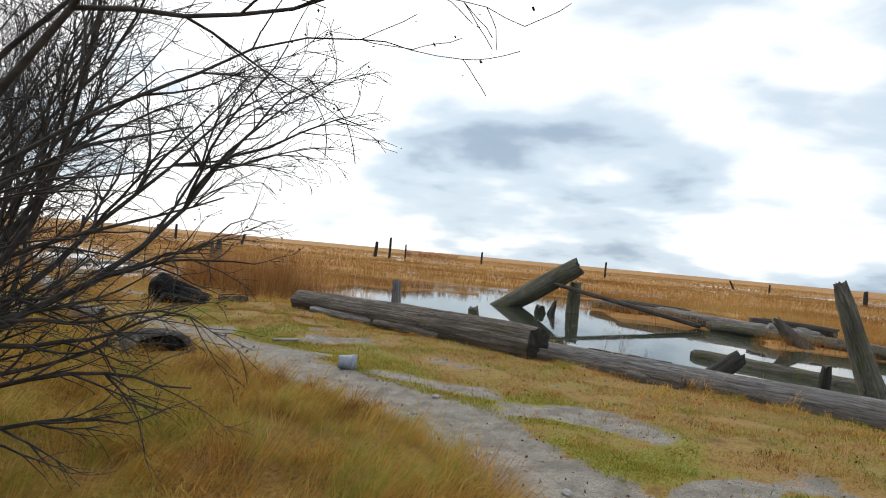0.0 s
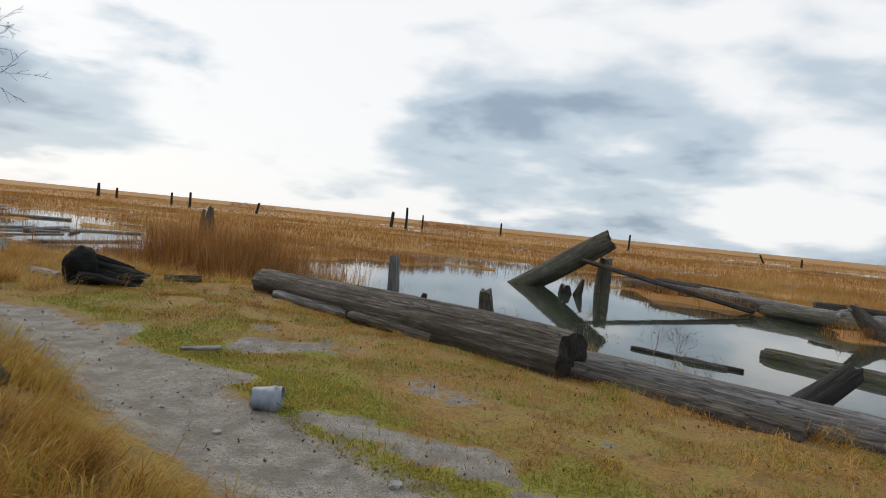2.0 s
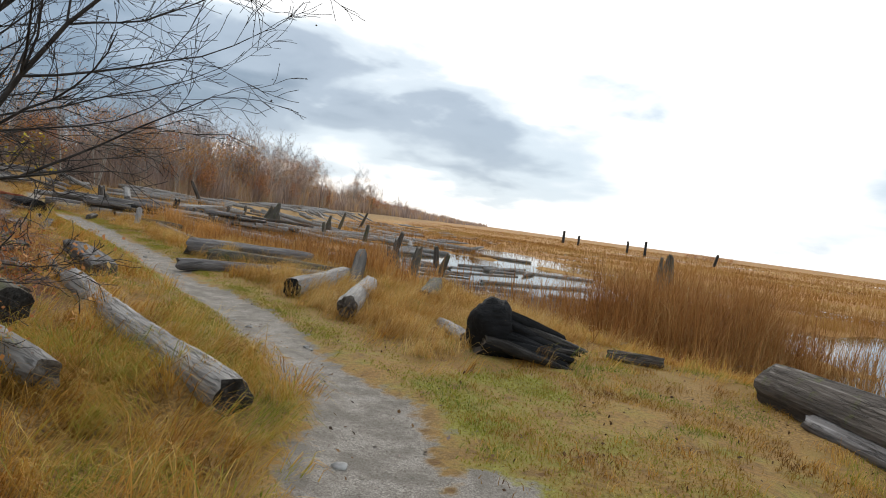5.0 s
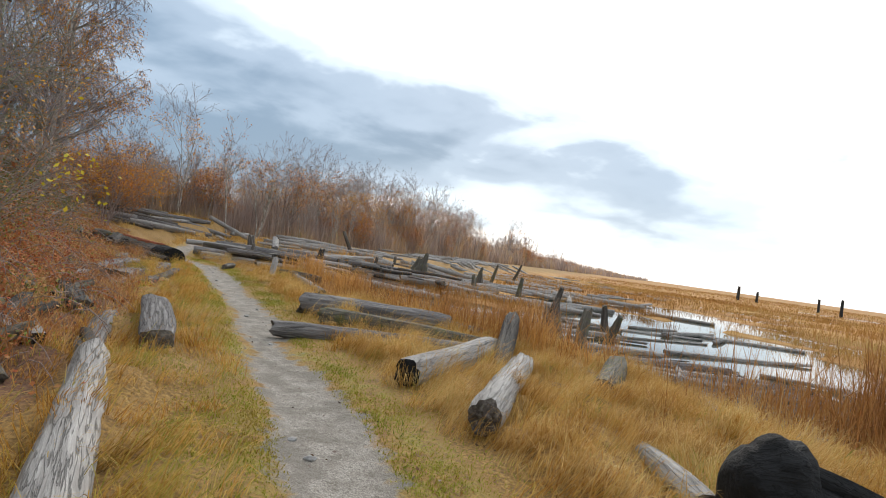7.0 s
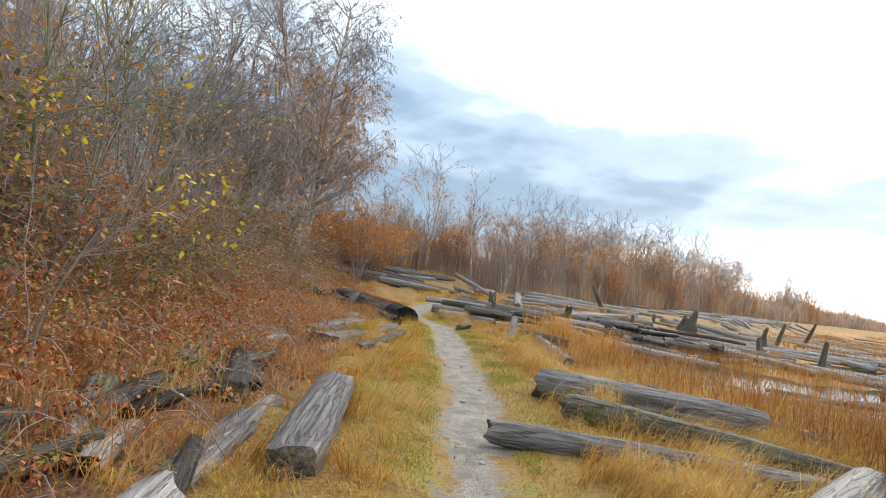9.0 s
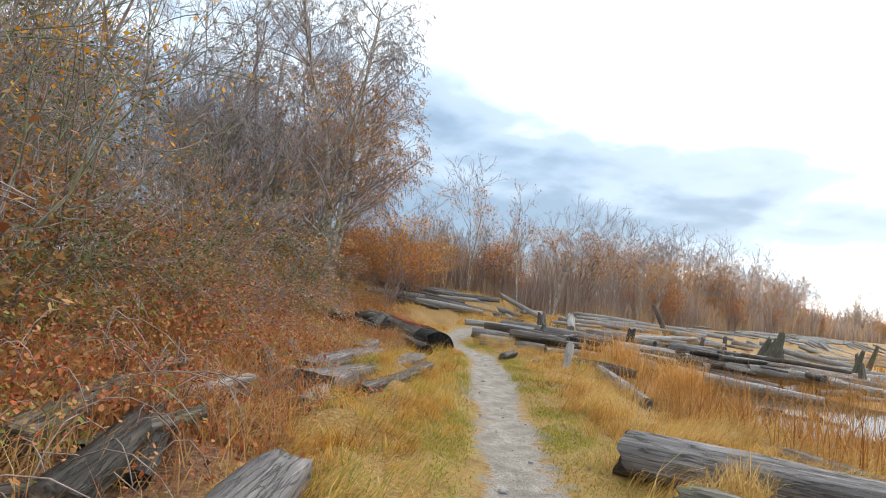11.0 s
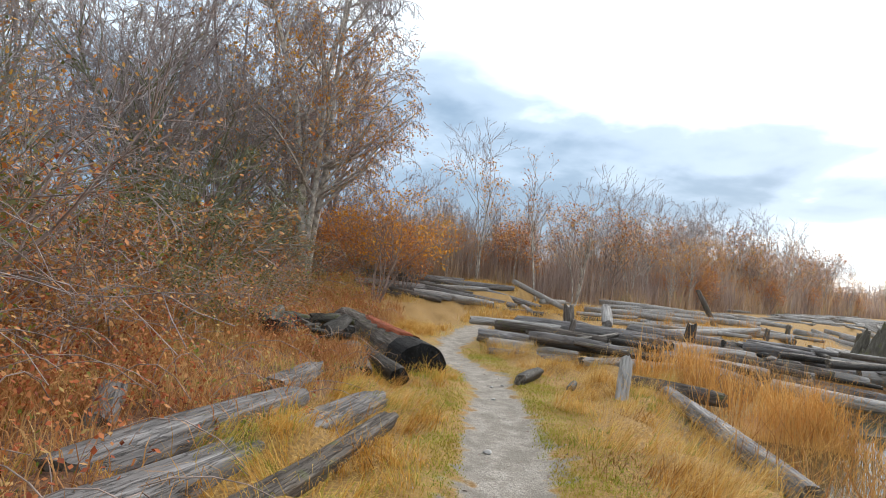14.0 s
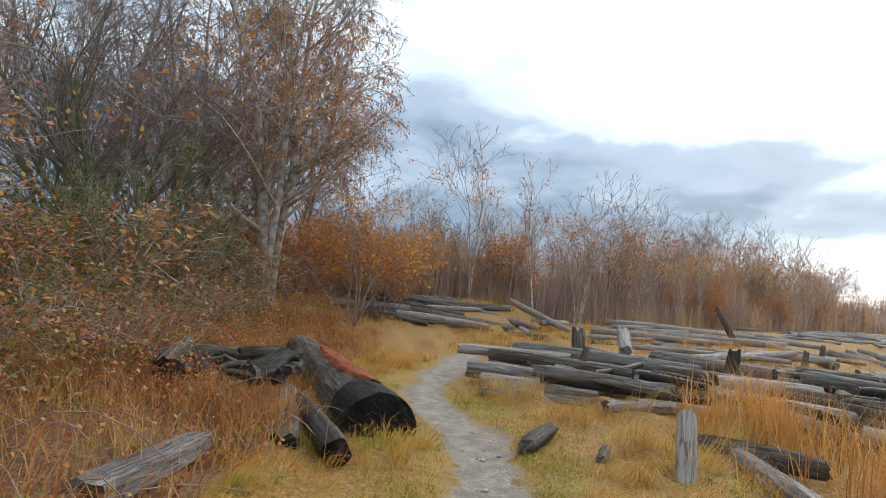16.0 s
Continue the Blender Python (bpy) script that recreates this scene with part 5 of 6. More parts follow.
back_birch = tree("weeping_birch", "tall bare birch behind the willow bush", "tree", ground_at(-42.5, 5.0), 62, 4, 13.0, 0.14, GREYTWIG, GREYTWIG, LEAF_ORANGE, 1600, 0.08, 0.2, bits=(12, 6, 5, 4), kids=(20, 9, 5), wild=0.09, lift=(0.06, 0.0, -0.10, -0.18), spread=0.7, shrink=0.34, thin=0.5, twig_r=0.009, **{"from": 0.15})
for x, y, turn, big_ in ((-44.5, 8.6, 70, 0.9), (-40.5, 1.6, 160, 1.0), (-38.5, -3.0, 250, 0.95)):
    copy_thing(back_birch, ground_at(x, y, turn)).scale = Vector((1, 1, 1)) * big_
tree("orange_bush", "dense orange-leaved bush below the birch", "shrub", ground_at(-36.6, 11.6), 63, 8, 3.8, 0.04, TWIG, TWIG, LEAF_ORANGE, 3600, 0.085, 0.4, kids=(8, 5, 3), twig_r=0.005)

for k, (x, y, hh) in enumerate([(2.6, 14.0, 0.85), (3.7, 13.4, 0.9), (2.0, 14.6, 0.6), (4.0, 12.6, 0.55), (1.2, 15.6, 0.5)]):
    tree("water_weed", "dead dark seed-headed weed standing in the pool", "plant", pose(x, y, WATER_Z - 0.1), 90 + k, 3, hh, 0.006, TWIG, TWIG, BARK, 90, 0.03, 0.3, "weeds in the pool", bits=(6, 4, 3), kids=(8, 4), levels=2, twig_r=0.002)
# the wood behind: a few kinds, repeated
KINDS = [
    tree("birch_tree", "slim white-stemmed birch with sparse orange leaves at the wood's edge", "tree", ground_at(-46.5, 16.2), 71, 2, 6.2, 0.065, BIRCH, GREYTWIG, LEAF_ORANGE, 800, 0.11, 0.12, "birches at the wood's edge", bits=(6, 3, 2, 2), kids=(10, 6, 2), twig_r=0.008, spread=0.6),
    tree("birch_tree", "bare slim white-stemmed birch at the wood's edge", "tree", ground_at(-46.0, 19.4), 72, 1, 8.8, 0.075, BIRCH, GREYTWIG, LEAF_RUST, 220, 0.11, 0.05, "birches at the wood's edge", bits=(7, 4, 2, 2), kids=(14, 5, 2), twig_r=0.009, spread=0.5, shrink=0.3),
    tree("birch_tree", "leaning group of thin birches with rust leaves", "tree", ground_at(-47.0, 21.5), 73, 3, 5.2, 0.055, BIRCH, GREYTWIG, LEAF_RUST, 900, 0.11, 0.2, "birches at the wood's edge", bits=(6, 3, 2, 2), kids=(9, 5, 2), twig_r=0.008, spread=0.6),
    tree("wood_tree", "bare brown tree with dense fine twigs in the wood", "tree", ground_at(-52, 25), 74, 3, 5.2, 0.08, TWIG, GREYTWIG, LEAF_ORANGE, 500, 0.10, 0.22, "trees of the wood", bits=(6, 3, 2, 2), kids=(12, 6, 3), lift=(0.06, 0.04, 0.02, 0.0), spread=0.62, shrink=0.36, leaf_below=0.75, twig_r=0.008, **{"from": 0.15}),
    tree("wood_bush", "dense russet bush at the wood's edge", "shrub", ground_at(-48, 18), 75, 5, 3.2, 0.035, TWIG, TWIG, LEAF_RUST, 1500, 0.12, 0.5, "bushes of the wood", bits=(5, 4, 2, 2), kids=(7, 4, 2), twig_r=0.007, **{"from": 0.05}),
]
tr = np.random.default_rng(81)
EDGE = [(-45, 4), (-46, 14), (-47.5, 20), (-53, 28), (-63, 38), (-82, 56), (-115, 90), (-180, 165), (-300, 310)]


def edge_point(s):
    s *= len(EDGE) - 1
    k = min(int(s), len(EDGE) - 2)
    (ax, ay), (bx, by) = EDGE[k], EDGE[k + 1]
    return ax + (bx - ax) * (s - k), ay + (by - ay) * (s - k)


for k in range(230):
    s = tr.uniform(0.06, 0.98) if k < 140 else tr.uniform(0.42, 0.9) if k < 190 else tr.uniform(0.45, 0.72)
    x, y = edge_point(s)
    deep = abs(tr.normal(0, 2.6 + 9 * s))
    x, y = x - deep * 0.85, y - deep * 0.5
    front = deep < 2.2
    pick_ = int(tr.choice([0, 1, 2, 3, 4], p=[.24, .12, .24, .12, .28] if front else [.12, .06, .07, .58, .17]))
    kind, own = KINDS[pick_], (6.2, 8.8, 5.2, 5.6, 3.2)[pick_]
    top = tr.uniform(3.2, 6.2) + 2.6 * step(0.35, 0.6, s) * tr.uniform(0.3, 1.2) + 2.5 * step(0.6, 0.9, s)
    top *= (0.55 if pick_ == 4 else 1.0) * (0.78 + 0.22 * float(step(0.15, 0.36, s)))
    c = copy_thing(kind, Matrix.LocRotScale((x, y, h(x, y) - 0.1), Euler((0, 0, tr.uniform(0, 6.28))), None))
    c.scale = Vector((1, 1, 1)) * top / own
for k in range(10):
    x, y = tr.uniform(-46, -26), tr.uniform(-9, 1.0)
    c = copy_thing(KINDS[3] if k % 4 else KINDS[0], Matrix.LocRotScale((x, y, h(x, y) - 0.1), Euler((0, 0, tr.uniform(0, 6.28))), None))
    c.scale = Vector((1, 1, 1)) * tr.uniform(1.5, 2.1)
for k in range(7):
    x, y = tr.uniform(-47, -40), tr.uniform(3.0, 9.8)
    c = copy_thing(KINDS[3] if k % 3 else KINDS[0], Matrix.LocRotScale((x, y, h(x, y) - 0.1), Euler((0, 0, tr.uniform(0, 6.28))), None))
    c.scale = Vector((1, 1, 1)) * tr.uniform(1.2, 1.7)
for k in range(20):
    x, y = tr.uniform(-45, -38.5), tr.uniform(3.5, 13.5)
    c = copy_thing(KINDS[4], Matrix.LocRotScale((x, y, h(x, y) - 0.1), Euler((0, 0, tr.uniform(0, 6.28))), None))
    c.scale = Vector((1, 1, 1)) * tr.uniform(0.6, 1.0)
# undergrowth that closes the foot of the wood
ur = np.random.default_rng(83)
us = ur.uniform(0.0, 0.90, 34000) ** 1.1
ux, uy = np.array([edge_point(q) for q in us]).T
deep = np.abs(ur.normal(0, 1.0, len(us))) * (2.0 + 6 * us)
ux, uy = ux - deep * 0.85 + ur.normal(0, 0.4, len(us)), uy - deep * 0.5 + ur.normal(0, 0.4, len(us))
grown = 0.75 + 3.0 * us ** 2 + 0.35 * ripple(ux, uy, 2.0)
v, f = blades(ux, uy, height(ux, uy) - 0.1, ur.uniform(0.4, 1.5, len(us)) * grown, 0.035 * grown * ur.uniform(0.5, 1.4, len(us)), ur.uniform(0, 6.28, len(us)), np.clip(ur.normal(0.35, 0.3, len(us)), 0, 1.4), ur)
tagged(new("undergrowth", mesh_of("undergrowth", v, f, HAZED_BRACKEN, False)), "rust-brown dead bracken and stems at the foot of the wood", "undergrowth", kind="stuff")
# fine standing twigs that fill the wood's edge
ds = ur.uniform(0.02, 0.55, 17000)
dx_, dy_ = np.array([edge_point(q) for q in ds]).T
deep = np.abs(ur.normal(0, 1.0, len(ds))) * (2.5 + 6 * ds) + 0.6
dx_, dy_ = dx_ - deep * 0.85 + ur.normal(0, 0.5, len(ds)), dy_ - deep * 0.5 + ur.normal(0, 0.5, len(ds))
tall = np.maximum(3.0 + 1.2 * ripple(dx_, dy_, 3.0) + 0.8 * ripple(dy_, dx_, 1.2) + 2.2 * ds, 1.2)
v, f = blades(dx_, dy_, height(dx_, dy_) - 0.2, tall * ur.uniform(0.5, 1.0, len(ds)), ur.uniform(0.018, 0.05, len(ds)), ur.uniform(0, 6.28, len(ds)), np.abs(ur.normal(0.2, 0.15, len(ds))), ur)
tagged(new("thicket", mesh_of("thicket", v, f, HAZED_WOOD, False)), "grey-brown leafless thicket of thin saplings at the wood's edge", "thicket", kind="stuff")
# the far end of the wood, too distant to tell its trees apart
ds = ur.uniform(0.50, 0.97, 20000)
dx_, dy_ = np.array([edge_point(q) for q in ds]).T
deep = np.abs(ur.normal(0, 1.0, len(ds))) * (3 + 14 * ds)
dx_, dy_ = dx_ - deep * 0.85, dy_ - deep * 0.5
tall = (4.2 + 1.6 * ripple(dx_, dy_, 7.0) + 1.0 * ripple(dy_, dx_, 2.5)) * (0.7 + 0.6 * ds)
v, f = blades(dx_, dy_, height(dx_, dy_) - 0.2, np.maximum(tall, 2.0) * ur.uniform(0.35, 1.0, len(ds)), ur.uniform(0.05, 0.18, len(ds)) * (0.4 + ds), ur.uniform(0, 6.28, len(ds)), np.abs(ur.normal(0.12, 0.12, len(ds))), ur)
tagged(new("distant_wood", mesh_of("distant_wood", v, f, HAZED_WOOD, False)), "brown leafless wood stretching away along the marsh", "woodland", kind="stuff")
FAR_EDGE = [(-82, 56), (-115, 90), (-180, 165), (-300, 310), (-440, 500), (-640, 770)]
q = ur.uniform(0, len(FAR_EDGE) - 1.001, 16000)
k0 = q.astype(int)
fe = np.array(FAR_EDGE, float)
wx, wy = (fe[k0] + (fe[k0 + 1] - fe[k0]) * (q - k0)[:, None]).T
deep = np.abs(ur.normal(0, 1.0, len(q))) * (5 + 9 * q)
wx, wy = wx - deep * 0.85, wy - deep * 0.5
tall = np.maximum(5.2 + 2.0 * ripple(wx, wy, 22.0) + 1.2 * ripple(wy, wx, 6.0), 2.5)
v, f = blades(wx, wy, height(wx, wy) - 0.2, tall * ur.uniform(0.3, 1.0, len(q)), ur.uniform(0.15, 0.5, len(q)) * (0.6 + 0.5 * q), ur.uniform(0, 6.28, len(q)), np.abs(ur.normal(0.10, 0.10, len(q))), ur)
tagged(new("distant_wood", mesh_of("distant_wood", v, f, HAZED_WOOD, False)), "dull brown far wood running out along the edge of the marsh", "woodland", kind="stuff")
# dark islets of bushes far out on the marsh
for k in range(16):
    x, y = (-16 + k * 1.3, 152 + tr.uniform(-4, 4)) if k < 10 else (-82 + (k - 10) * 2.4, 200)
    c = copy_thing(KINDS[4], Matrix.LocRotScale((x, y, -0.4), Euler((0, 0, tr.uniform(0, 6.28))), None))
    c.scale = (0.8, 0.8, 0.55)

# ---- grass, reeds, brambles ----
gr = np.random.default_rng(91)


def scatter(n, x0, x1, y0, y1, keep):
    x, y = gr.uniform(x0, x1, n), gr.uniform(y0, y1, n)
    p = keep(x, y)
    ok = gr.uniform(size=n) < p
    return x[ok], y[ok]


def tuft(x, y, n, spread_):
    """n blades round each of the points."""
    X_, Y_ = np.repeat(x, n), np.repeat(y, n)
    return X_ + gr.normal(0, spread_, len(X_)), Y_ + gr.normal(0, spread_, len(Y_))


def field(name, x, y, length, width, lean, mat, label, category="grass", wind=None):
    n = len(x)
    z = height(x, y) - 0.01
    L = length * gr.uniform(0.55, 1.15, n)
    comb = 1.3 * ripple(x, y, 0.5) + 0.9 * ripple(y, x, 1.1)
    yaw = gr.uniform(0, 6.28, n) if wind is None else wind + comb + gr.normal(0, 0.55, n)
    v, f = blades(x, y, z, L, np.full(n, width) * gr.uniform(0.7, 1.3, n), yaw, np.clip(gr.normal(lean, 0.28, n), 0.05, 1.9), gr)
    tagged(new(name, mesh_of(name, v, f, mat, False)), label, category, kind="stuff")


def gold_zone(x, y):
    shore, way = masks(x, y)
    patch = 0.6 + 0.4 * step(-0.25, 0.35, ripple(x, y, 1.7))
    left_side = step(0.45, 0.9, -way - 0.15 * ripple(x, y, 1.0)) * (1 - 0.93 * step(1.55, 2.3, -way + 0.25 * ripple(x, y, 1.2)) * step(-8, -10, x)) * (1 - step(3.5, 6.5, -way))
    right_side = step(0.7, 1.5, way + 0.2 * ripple(x, y, 0.9)) * step(-4.6, -7.2, x) * step(-0.5, 0.0, shore)
    strip = (1 - step(0.3, 1.1, np.abs(shore - 0.45))) * 0.8
    wet = 1 - 0.85 * step(-16.5, -18.0, x) * step(14.3, 14.9, y)
    burnt = step(0.35, 0.75, np.hypot(x + 2.75, y - 6.65))
    return np.clip(np.maximum(np.maximum(left_side, right_side), strip), 0, 1) * patch * wet * burnt


def turf_zone(x, y):
    shore, way = masks(x, y)
    off = np.abs(way) - (0.31 + 0.13 * step(-7.5, -4.0, x) + 0.14 * step(-1.5, 1.0, x))
    bare = step(0.1, 0.4, ripple(x, y, 0.75)) * (1 - step(1.6, 3.0, way)) * step(-6, -3, x)
    holes = step(-0.35, 0.05, ripple(x * 1.2, y * 1.2, 0.7) + 0.25 + 0.5 * ripple(y, x, 0.25)) * (1 - 0.9 * bare)
    return step(0.0, 0.35, off) * step(0.0, 0.4, shore) * (1 - step(2.2, 3.2, -way)) * (0.04 + 0.96 * holes)


x, y = scatter(16000, -31, 5, 0.5, 18, gold_zone)
size = 0.5 + 0.85 * gr.uniform(0, 1, len(x)) ** 1.5
size = np.repeat(size, 24)
x, y = tuft(x, y, 24, 0.06)
field("tall_grass", x, y, 0.38 * size, 0.0055, 1.05, GOLD, "long golden dry grass bent over along the path", wind=0.6)
x, y = scatter(11000, -8, 4.5, -1.0, 10, lambda x, y: gold_zone(x, y) * (along(PATHWAY, x, y) < 0))
size = np.repeat(0.7 + 0.9 * gr.uniform(0, 1, len(x)) ** 1.5, 16)
x, y = tuft(x, y, 16, 0.045)
field("tall_grass", x, y, 0.44 * size, 0.005, 1.4, OLIVEGOLD, "long matted olive and golden grass near the start of the path", wind=0.3)
x, y = scatter(6500, -31, -6, 10.5, 18, lambda x, y: gold_zone(x, y) * (along(PATHWAY, x, y) > 0.7))
size = np.repeat(0.6 + 0.9 * gr.uniform(0, 1, len(x)) ** 1.4, 40)
x, y = tuft(x, y, 40, 0.075)
field("tall_grass", x, y, 0.40 * size, 0.005, 1.0, HAY, "pale bleached tall grass between the path and the reeds", wind=0.2)
x, y = scatter(5000, -46, -30, 9, 24, lambda x, y: step(-0.3, 0.4, ripple(x, y, 2.0)) * (np.abs(along(PATHWAY, x, y)) > 0.5))
x, y = tuft(x, y, 10, 0.12)
field("tall_grass", x, y, 0.32, 0.016, 0.8, HAY, "dry grass round the drift logs before the wood", wind=0.2)
x, y = scatter(6500, -6, 6.5, 3, 16.5, lambda x, y: (1 - step(0.8, 2.6, -along(SHORE, x, y) + 0.6 * ripple(x, y, 1.2))) * step(-0.2, 0.2, -along(SHORE, x, y)))
x, y = tuft(x, y, 16, 0.05)
field("straw_grass", x, y, 0.14, 0.0045, 0.85, GOLD, "short straw-brown grass in front of the logs by the pool", wind=0.9)
x, y = scatter(2600, -6, 5.5, 1.5, 16, lambda x, y: turf_zone(x, y) * step(0.0, 0.5, ripple(x, y, 0.6)))
x, y = tuft(x, y, 12, 0.035)
field("turf_tuft", x, y, 0.12, 0.005, 0.8, GOLD, "small tufts of straw-coloured grass in the turf")
x, y = scatter(240000, -26, 5.5, 1.5, 17, turf_zone)
field("short_turf", x, y, 0.05 + 0.05 * step(0.2, 1.0, ripple(x, y, 1.1)), 0.006, 0.8, MOSS, "short yellow-green mossy turf beside the path")


x, y = scatter(170000, -5.5, 6.5, 1.5, 16, turf_zone)
field("short_turf", x, y, 0.055 + 0.05 * step(0.0, 0.8, ripple(x, y, 0.45)), 0.006, 0.9, MOSS, "matted straw and olive turf between the path and the logs")


def moss_zone(x, y):
    shore, way = masks(x, y)
    bare = step(0.2, 0.45, ripple(x, y, 0.75))
    return (1 - bare) * step(0.45, 0.65, way) * (1 - step(1.3, 2.5, way + 0.5 * ripple(y, x, 0.9))) * (0.3 + 0.7 * step(-0.35, 0.2, ripple(x + 3.1, y - 1.7, 0.8))) * step(-7, -4, x)


x, y = scatter(520000, -7, 5, 1.5, 13, moss_zone)
field("moss_cushion", x, y, 0.045, 0.009, 0.9, GREEN, "bright green moss patches in the turf beside the path", "moss")
x, y = scatter(5200, -8, 5.5, 1.5, 16, lambda x, y: step(-0.3, 0.1, along(PATHWAY, x, y) + 0.3) * step(0.2, 0.5, -along(SHORE, x, y)) * (0.25 + 0.75 * step(0.0, 0.5, ripple(x, y, 0.5))))
v, f = leaves(np.stack([x, y, height(x, y) + 0.035], -1), 0.032, gr)
tagged(new("leaf_litter", mesh_of("leaf_litter", v, f, DEADLEAF, False)), "dark fallen leaves and bark scraps scattered over the turf", "leaf litter", kind="stuff")


def verge_zone(x, y):
    way = np.abs(along(PATHWAY, x, y))
    return step(0.28, 0.42, way) * (1 - step(0.6, 1.3, way + 0.25 * ripple(x, y, 0.8))) * (0.35 + 0.65 * step(-0.2, 0.3, ripple(y, x, 0.9)))


x, y = scatter(420000, -28, -6.5, 9, 15.5, verge_zone)
field("verge_turf", x, y, 0.05, 0.008, 0.9, GREEN, "low yellow-green turf along both edges of the path", "turf")


def reed_zone(x, y):
    shore, way = masks(x, y)
    clump = np.exp(-(((x + 6.8) / 2.6) ** 2 + ((y - 19.2) / 1.7) ** 2)) * 1.3
    clump2 = np.exp(-(((x + 17.6) / 1.6) ** 2 + ((y - 16.2) / 0.8) ** 2)) + np.exp(-(((x + 26.5) / 2.5) ** 2 + ((y - 22.0) / 1.3) ** 2)) + np.exp(-(((x + 13.3) / 1.9) ** 2 + ((y - 16.4) / 0.7) ** 2))
    edge_ = 0.12 * np.exp(-((shore + 0.6) / 0.5) ** 2)
    return np.clip(clump + clump2 + edge_, 0, 1) * (0.4 + 0.6 * step(-0.3, 0.3, ripple(x, y, 0.8)))


x, y = scatter(24000, -28, 5, 13, 24, reed_zone)
x, y = tuft(x, y, 5, 0.06)
field("reeds", x, y, 0.95, 0.011, 0.42, REED, "dead brown reeds standing in the shallow water", "reeds")


x, y = scatter(5200, -10.5, -2.5, 17.2, 21.5, lambda x, y: np.exp(-(((x + 6.4) / 2.3) ** 2 + ((y - 19.2) / 1.4) ** 2)) * (0.3 + 0.7 * step(-0.3, 0.3, ripple(x, y, 0.9))))
x, y = tuft(x, y, 5, 0.08)
field("reeds", x, y, 1.6, 0.012, 0.38, REED, "tall dense clump of dead brown reeds behind the long log", "reeds")


x, y = scatter(2700, -26.5, -17, 15.6, 19.5, lambda x, y: np.clip(np.exp(-(((x + 22.6) / 1.7) ** 2 + ((y - 18.0) / 0.75) ** 2)) + np.exp(-(((x + 20.2) / 1.3) ** 2 + ((y - 17.2) / 0.6) ** 2)) + np.exp(-(((x + 24.9) / 1.0) ** 2 + ((y - 17.6) / 0.9) ** 2)), 0, 1) * (0.2 + 0.8 * step(-0.2, 0.3, ripple(x, y, 0.7))))
x, y = tuft(x, y, 8, 0.07)
field("reeds", x, y, 0.95, 0.010, 0.5, REED_GOLD, "fluffy orange-brown reeds beside the pole-like log at the inlet", "reeds")


def orange_zone(x, y):
    line = np.abs(along([(-21.5, 17.0), (-17.0, 16.2), (-13.2, 15.95), (-11.0, 16.1)], x, y))
    behind = np.exp(-(((x + 37.0) / 2.5) ** 2 + ((y - 23.5) / 2.6) ** 2)) * 0.5
    return np.clip(np.exp(-(line / 0.55) ** 2) + behind, 0, 1) * (0.25 + 0.75 * step(-0.3, 0.3, ripple(x, y, 0.8)))


x, y = scatter(7000, -42, -10.5, 14.8, 29, orange_zone)
x, y = tuft(x, y, 9, 0.08)
field("reeds", x, y, 0.75, 0.010, 0.55, REED_GOLD, "orange-brown broken reeds between the grass and the inlet", "reeds")


def sparse_zone(x, y):
    shore, way = masks(x, y)
    return (shore < -0.5) * (0.15 * step(0.1, 0.5, ripple(x, y, 1.6)) * pool(x, y) * step(0.2, -2.5, x - 0.0) + 0.05 * (1 - pool(x, y)))


x, y = scatter(26000, -14, 5, 15, 34, sparse_zone)
x, y = tuft(x, y, 3, 0.05)
field("reeds", x, y, 0.6, 0.009, 0.35, REED, "thin scattered reed stalks in the pool", "reeds")


def marsh_zone(x, y):
    shore, way = masks(x, y)
    return step(-0.8, -1.8, shore) * (1 - pool(x, y))


for (n, x0, x1, y0, y1, L, w, nb, sp) in [(20000, -30, 22, 16, 42, 0.5, 0.014, 5, 0.12), (22000, -75, 50, 35, 95, 0.5, 0.028, 4, 0.3), (20000, -170, 110, 80, 260, 0.5, 0.06, 3, 0.8)]:
    x, y = scatter(n, x0, x1, y0, y1, marsh_zone)
    x, y = tuft(x, y, nb, sp)
    ok = marsh_zone(x, y) > 0.5
    field("marsh_sedge", x[ok], y[ok], L, w, 0.45, MARSHREED, "rust-brown sedge covering the flat marsh", "sedge")


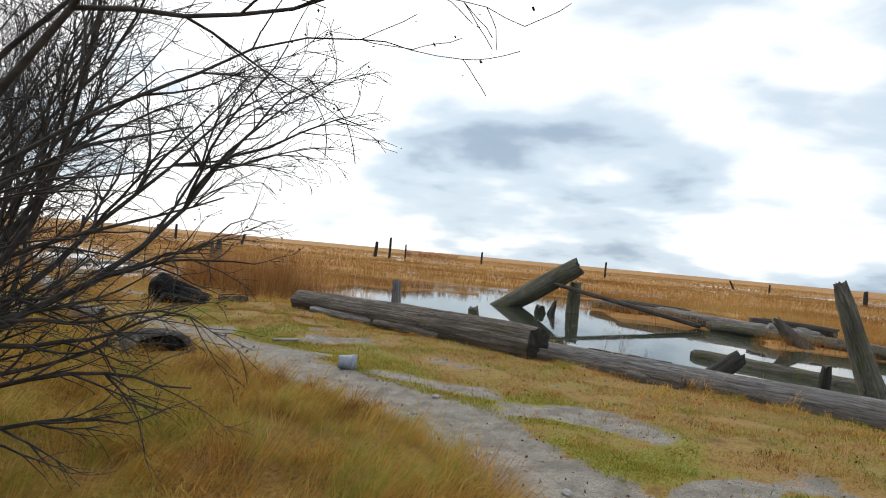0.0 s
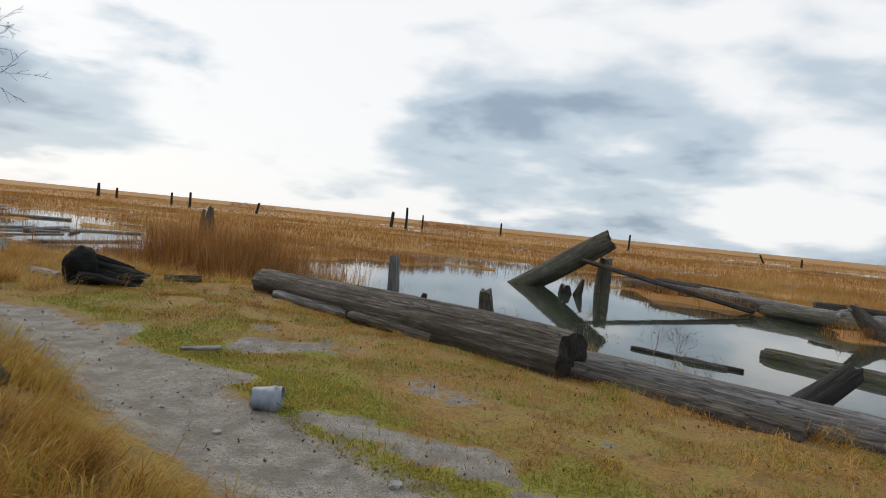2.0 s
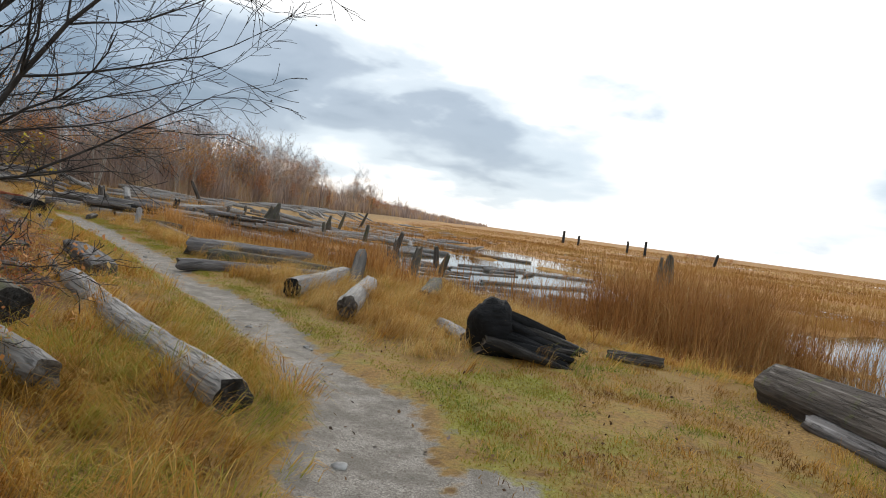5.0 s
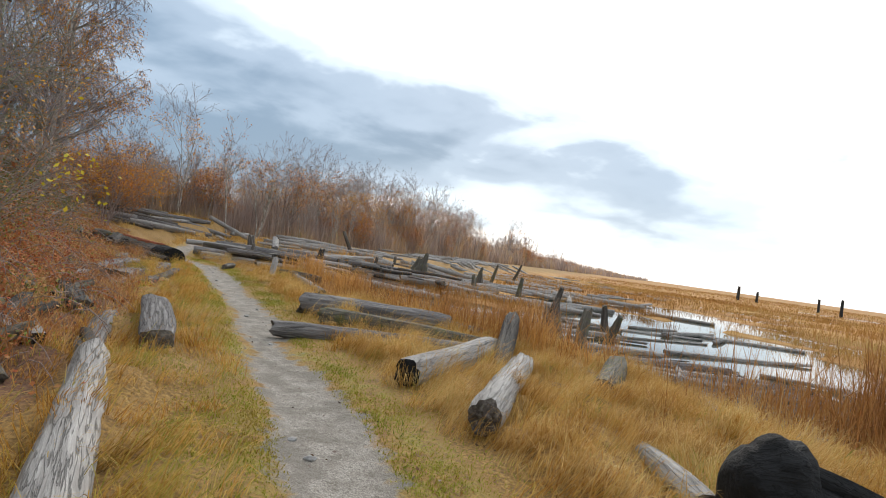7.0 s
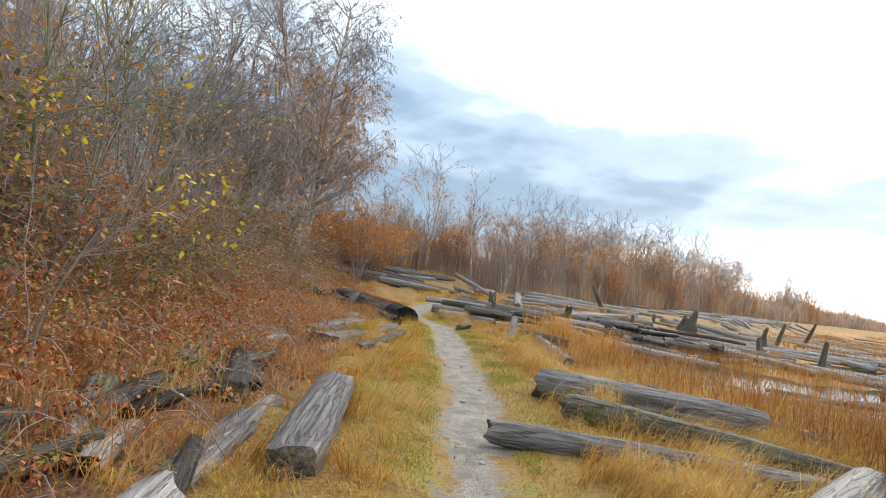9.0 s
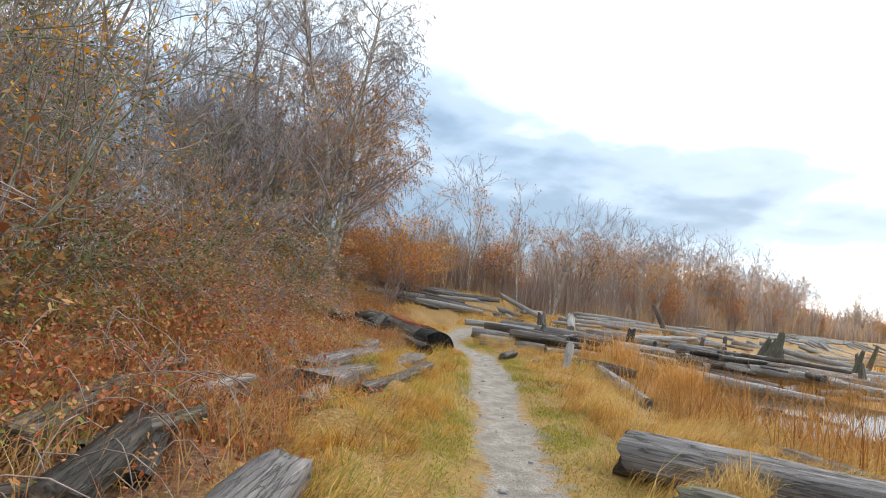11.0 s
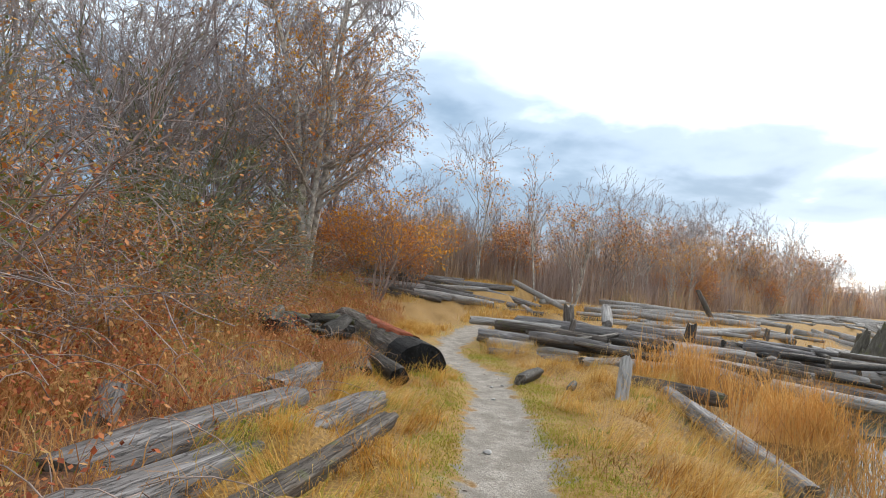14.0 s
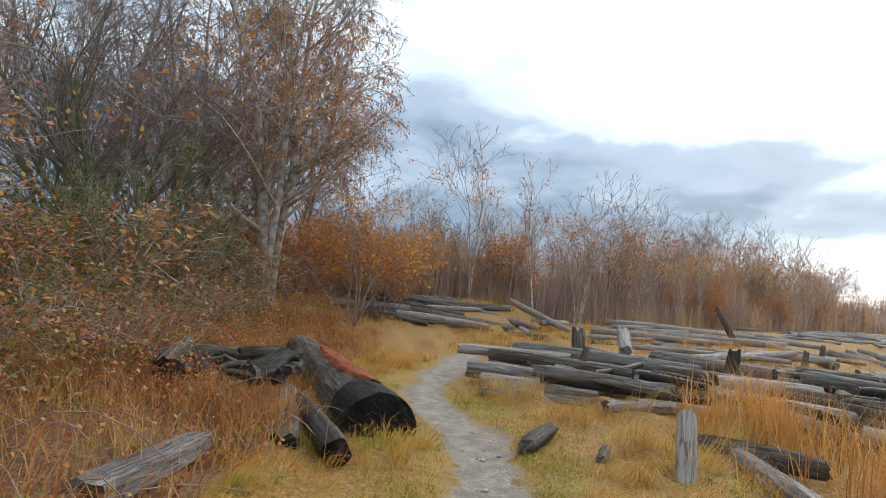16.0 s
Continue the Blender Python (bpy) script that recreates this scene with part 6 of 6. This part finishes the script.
# brambles: arching canes and leaves over the left bank
def bank_zone(x, y):
    shore, way = masks(x, y)
    return step(1.5, 2.5, -way + 0.35 * ripple(x, y, 1.2)) * step(-8.5, -10.5, x + 0.3 * ripple(x, y, 1.0)) * (1 - 0.6 * step(9, 14, -way)) * (0.25 + 0.75 * step(-0.35, 0.3, ripple(x, y, 0.9)))


x, y = scatter(430000, -46, -8, -1, 12.0, lambda x, y: bank_zone(x, y) * (1 - 0.6 * step(-19, -23.5, x)))
shore_d, way_d = masks(x, y)
rise = 0.14 + 0.55 * step(1.9, 3.6, -way_d) + 1.5 * step(3.4, 6.0, -way_d)
pts = np.stack([x, y, height(x, y) + rise * gr.uniform(0, 1, len(x)) ** 0.6 * (0.6 + 0.4 * (1 + ripple(x, y, 1.3)) / 2)], -1)
v, f = leaves(pts, 0.046, gr)
tagged(new("bramble_leaves", mesh_of("bramble_leaves", v, f, BRAMBLE, False)), "red, brown and yellow bramble leaves covering the bank", "brambles", kind="stuff")
pick = pts[gr.integers(0, len(pts), 2200)]
seg = []
for p in pick:
    a, L, top = gr.uniform(0, 6.28), gr.uniform(0.4, 1.1), gr.uniform(0.15, 0.5)
    prev = None
    for t in np.linspace(0, 1, 6):
        q = (p[0] + L * t * math.cos(a), p[1] + L * t * math.sin(a), p[2] - 0.1 + top * 4 * t * (1 - t) * 0.6)
        if prev:
            seg.append((*prev, *q, 0.005, 0.004))
        prev = q
v, f = tubes(seg, 3)
tagged(new("bramble_canes", mesh_of("bramble_canes", v, f, TWIG)), "thin arching bramble canes over the bank", "brambles", kind="stuff")
x, y = scatter(26000, -33, -8, 3, 12, bank_zone)
field("bank_grass", x, y, 0.25 + 0.35 * step(3.0, 5.0, -along(PATHWAY, x, y)), 0.007, 0.7, GOLD, "dead grass stalks among the brambles")

x, y = scatter(42000, -36, -8, 3, 12.5, bank_zone)
x, y = tuft(x, y, 4, 0.08)
ok = along(PATHWAY, x, y) < -1.7
field("dead_fern", x[ok], y[ok], 0.42 + 0.2 * step(2.5, 5.0, -along(PATHWAY, x[ok], y[ok])), 0.010, 0.75, FERN, "rust-brown dead fern fronds matted over the bank", "fern")
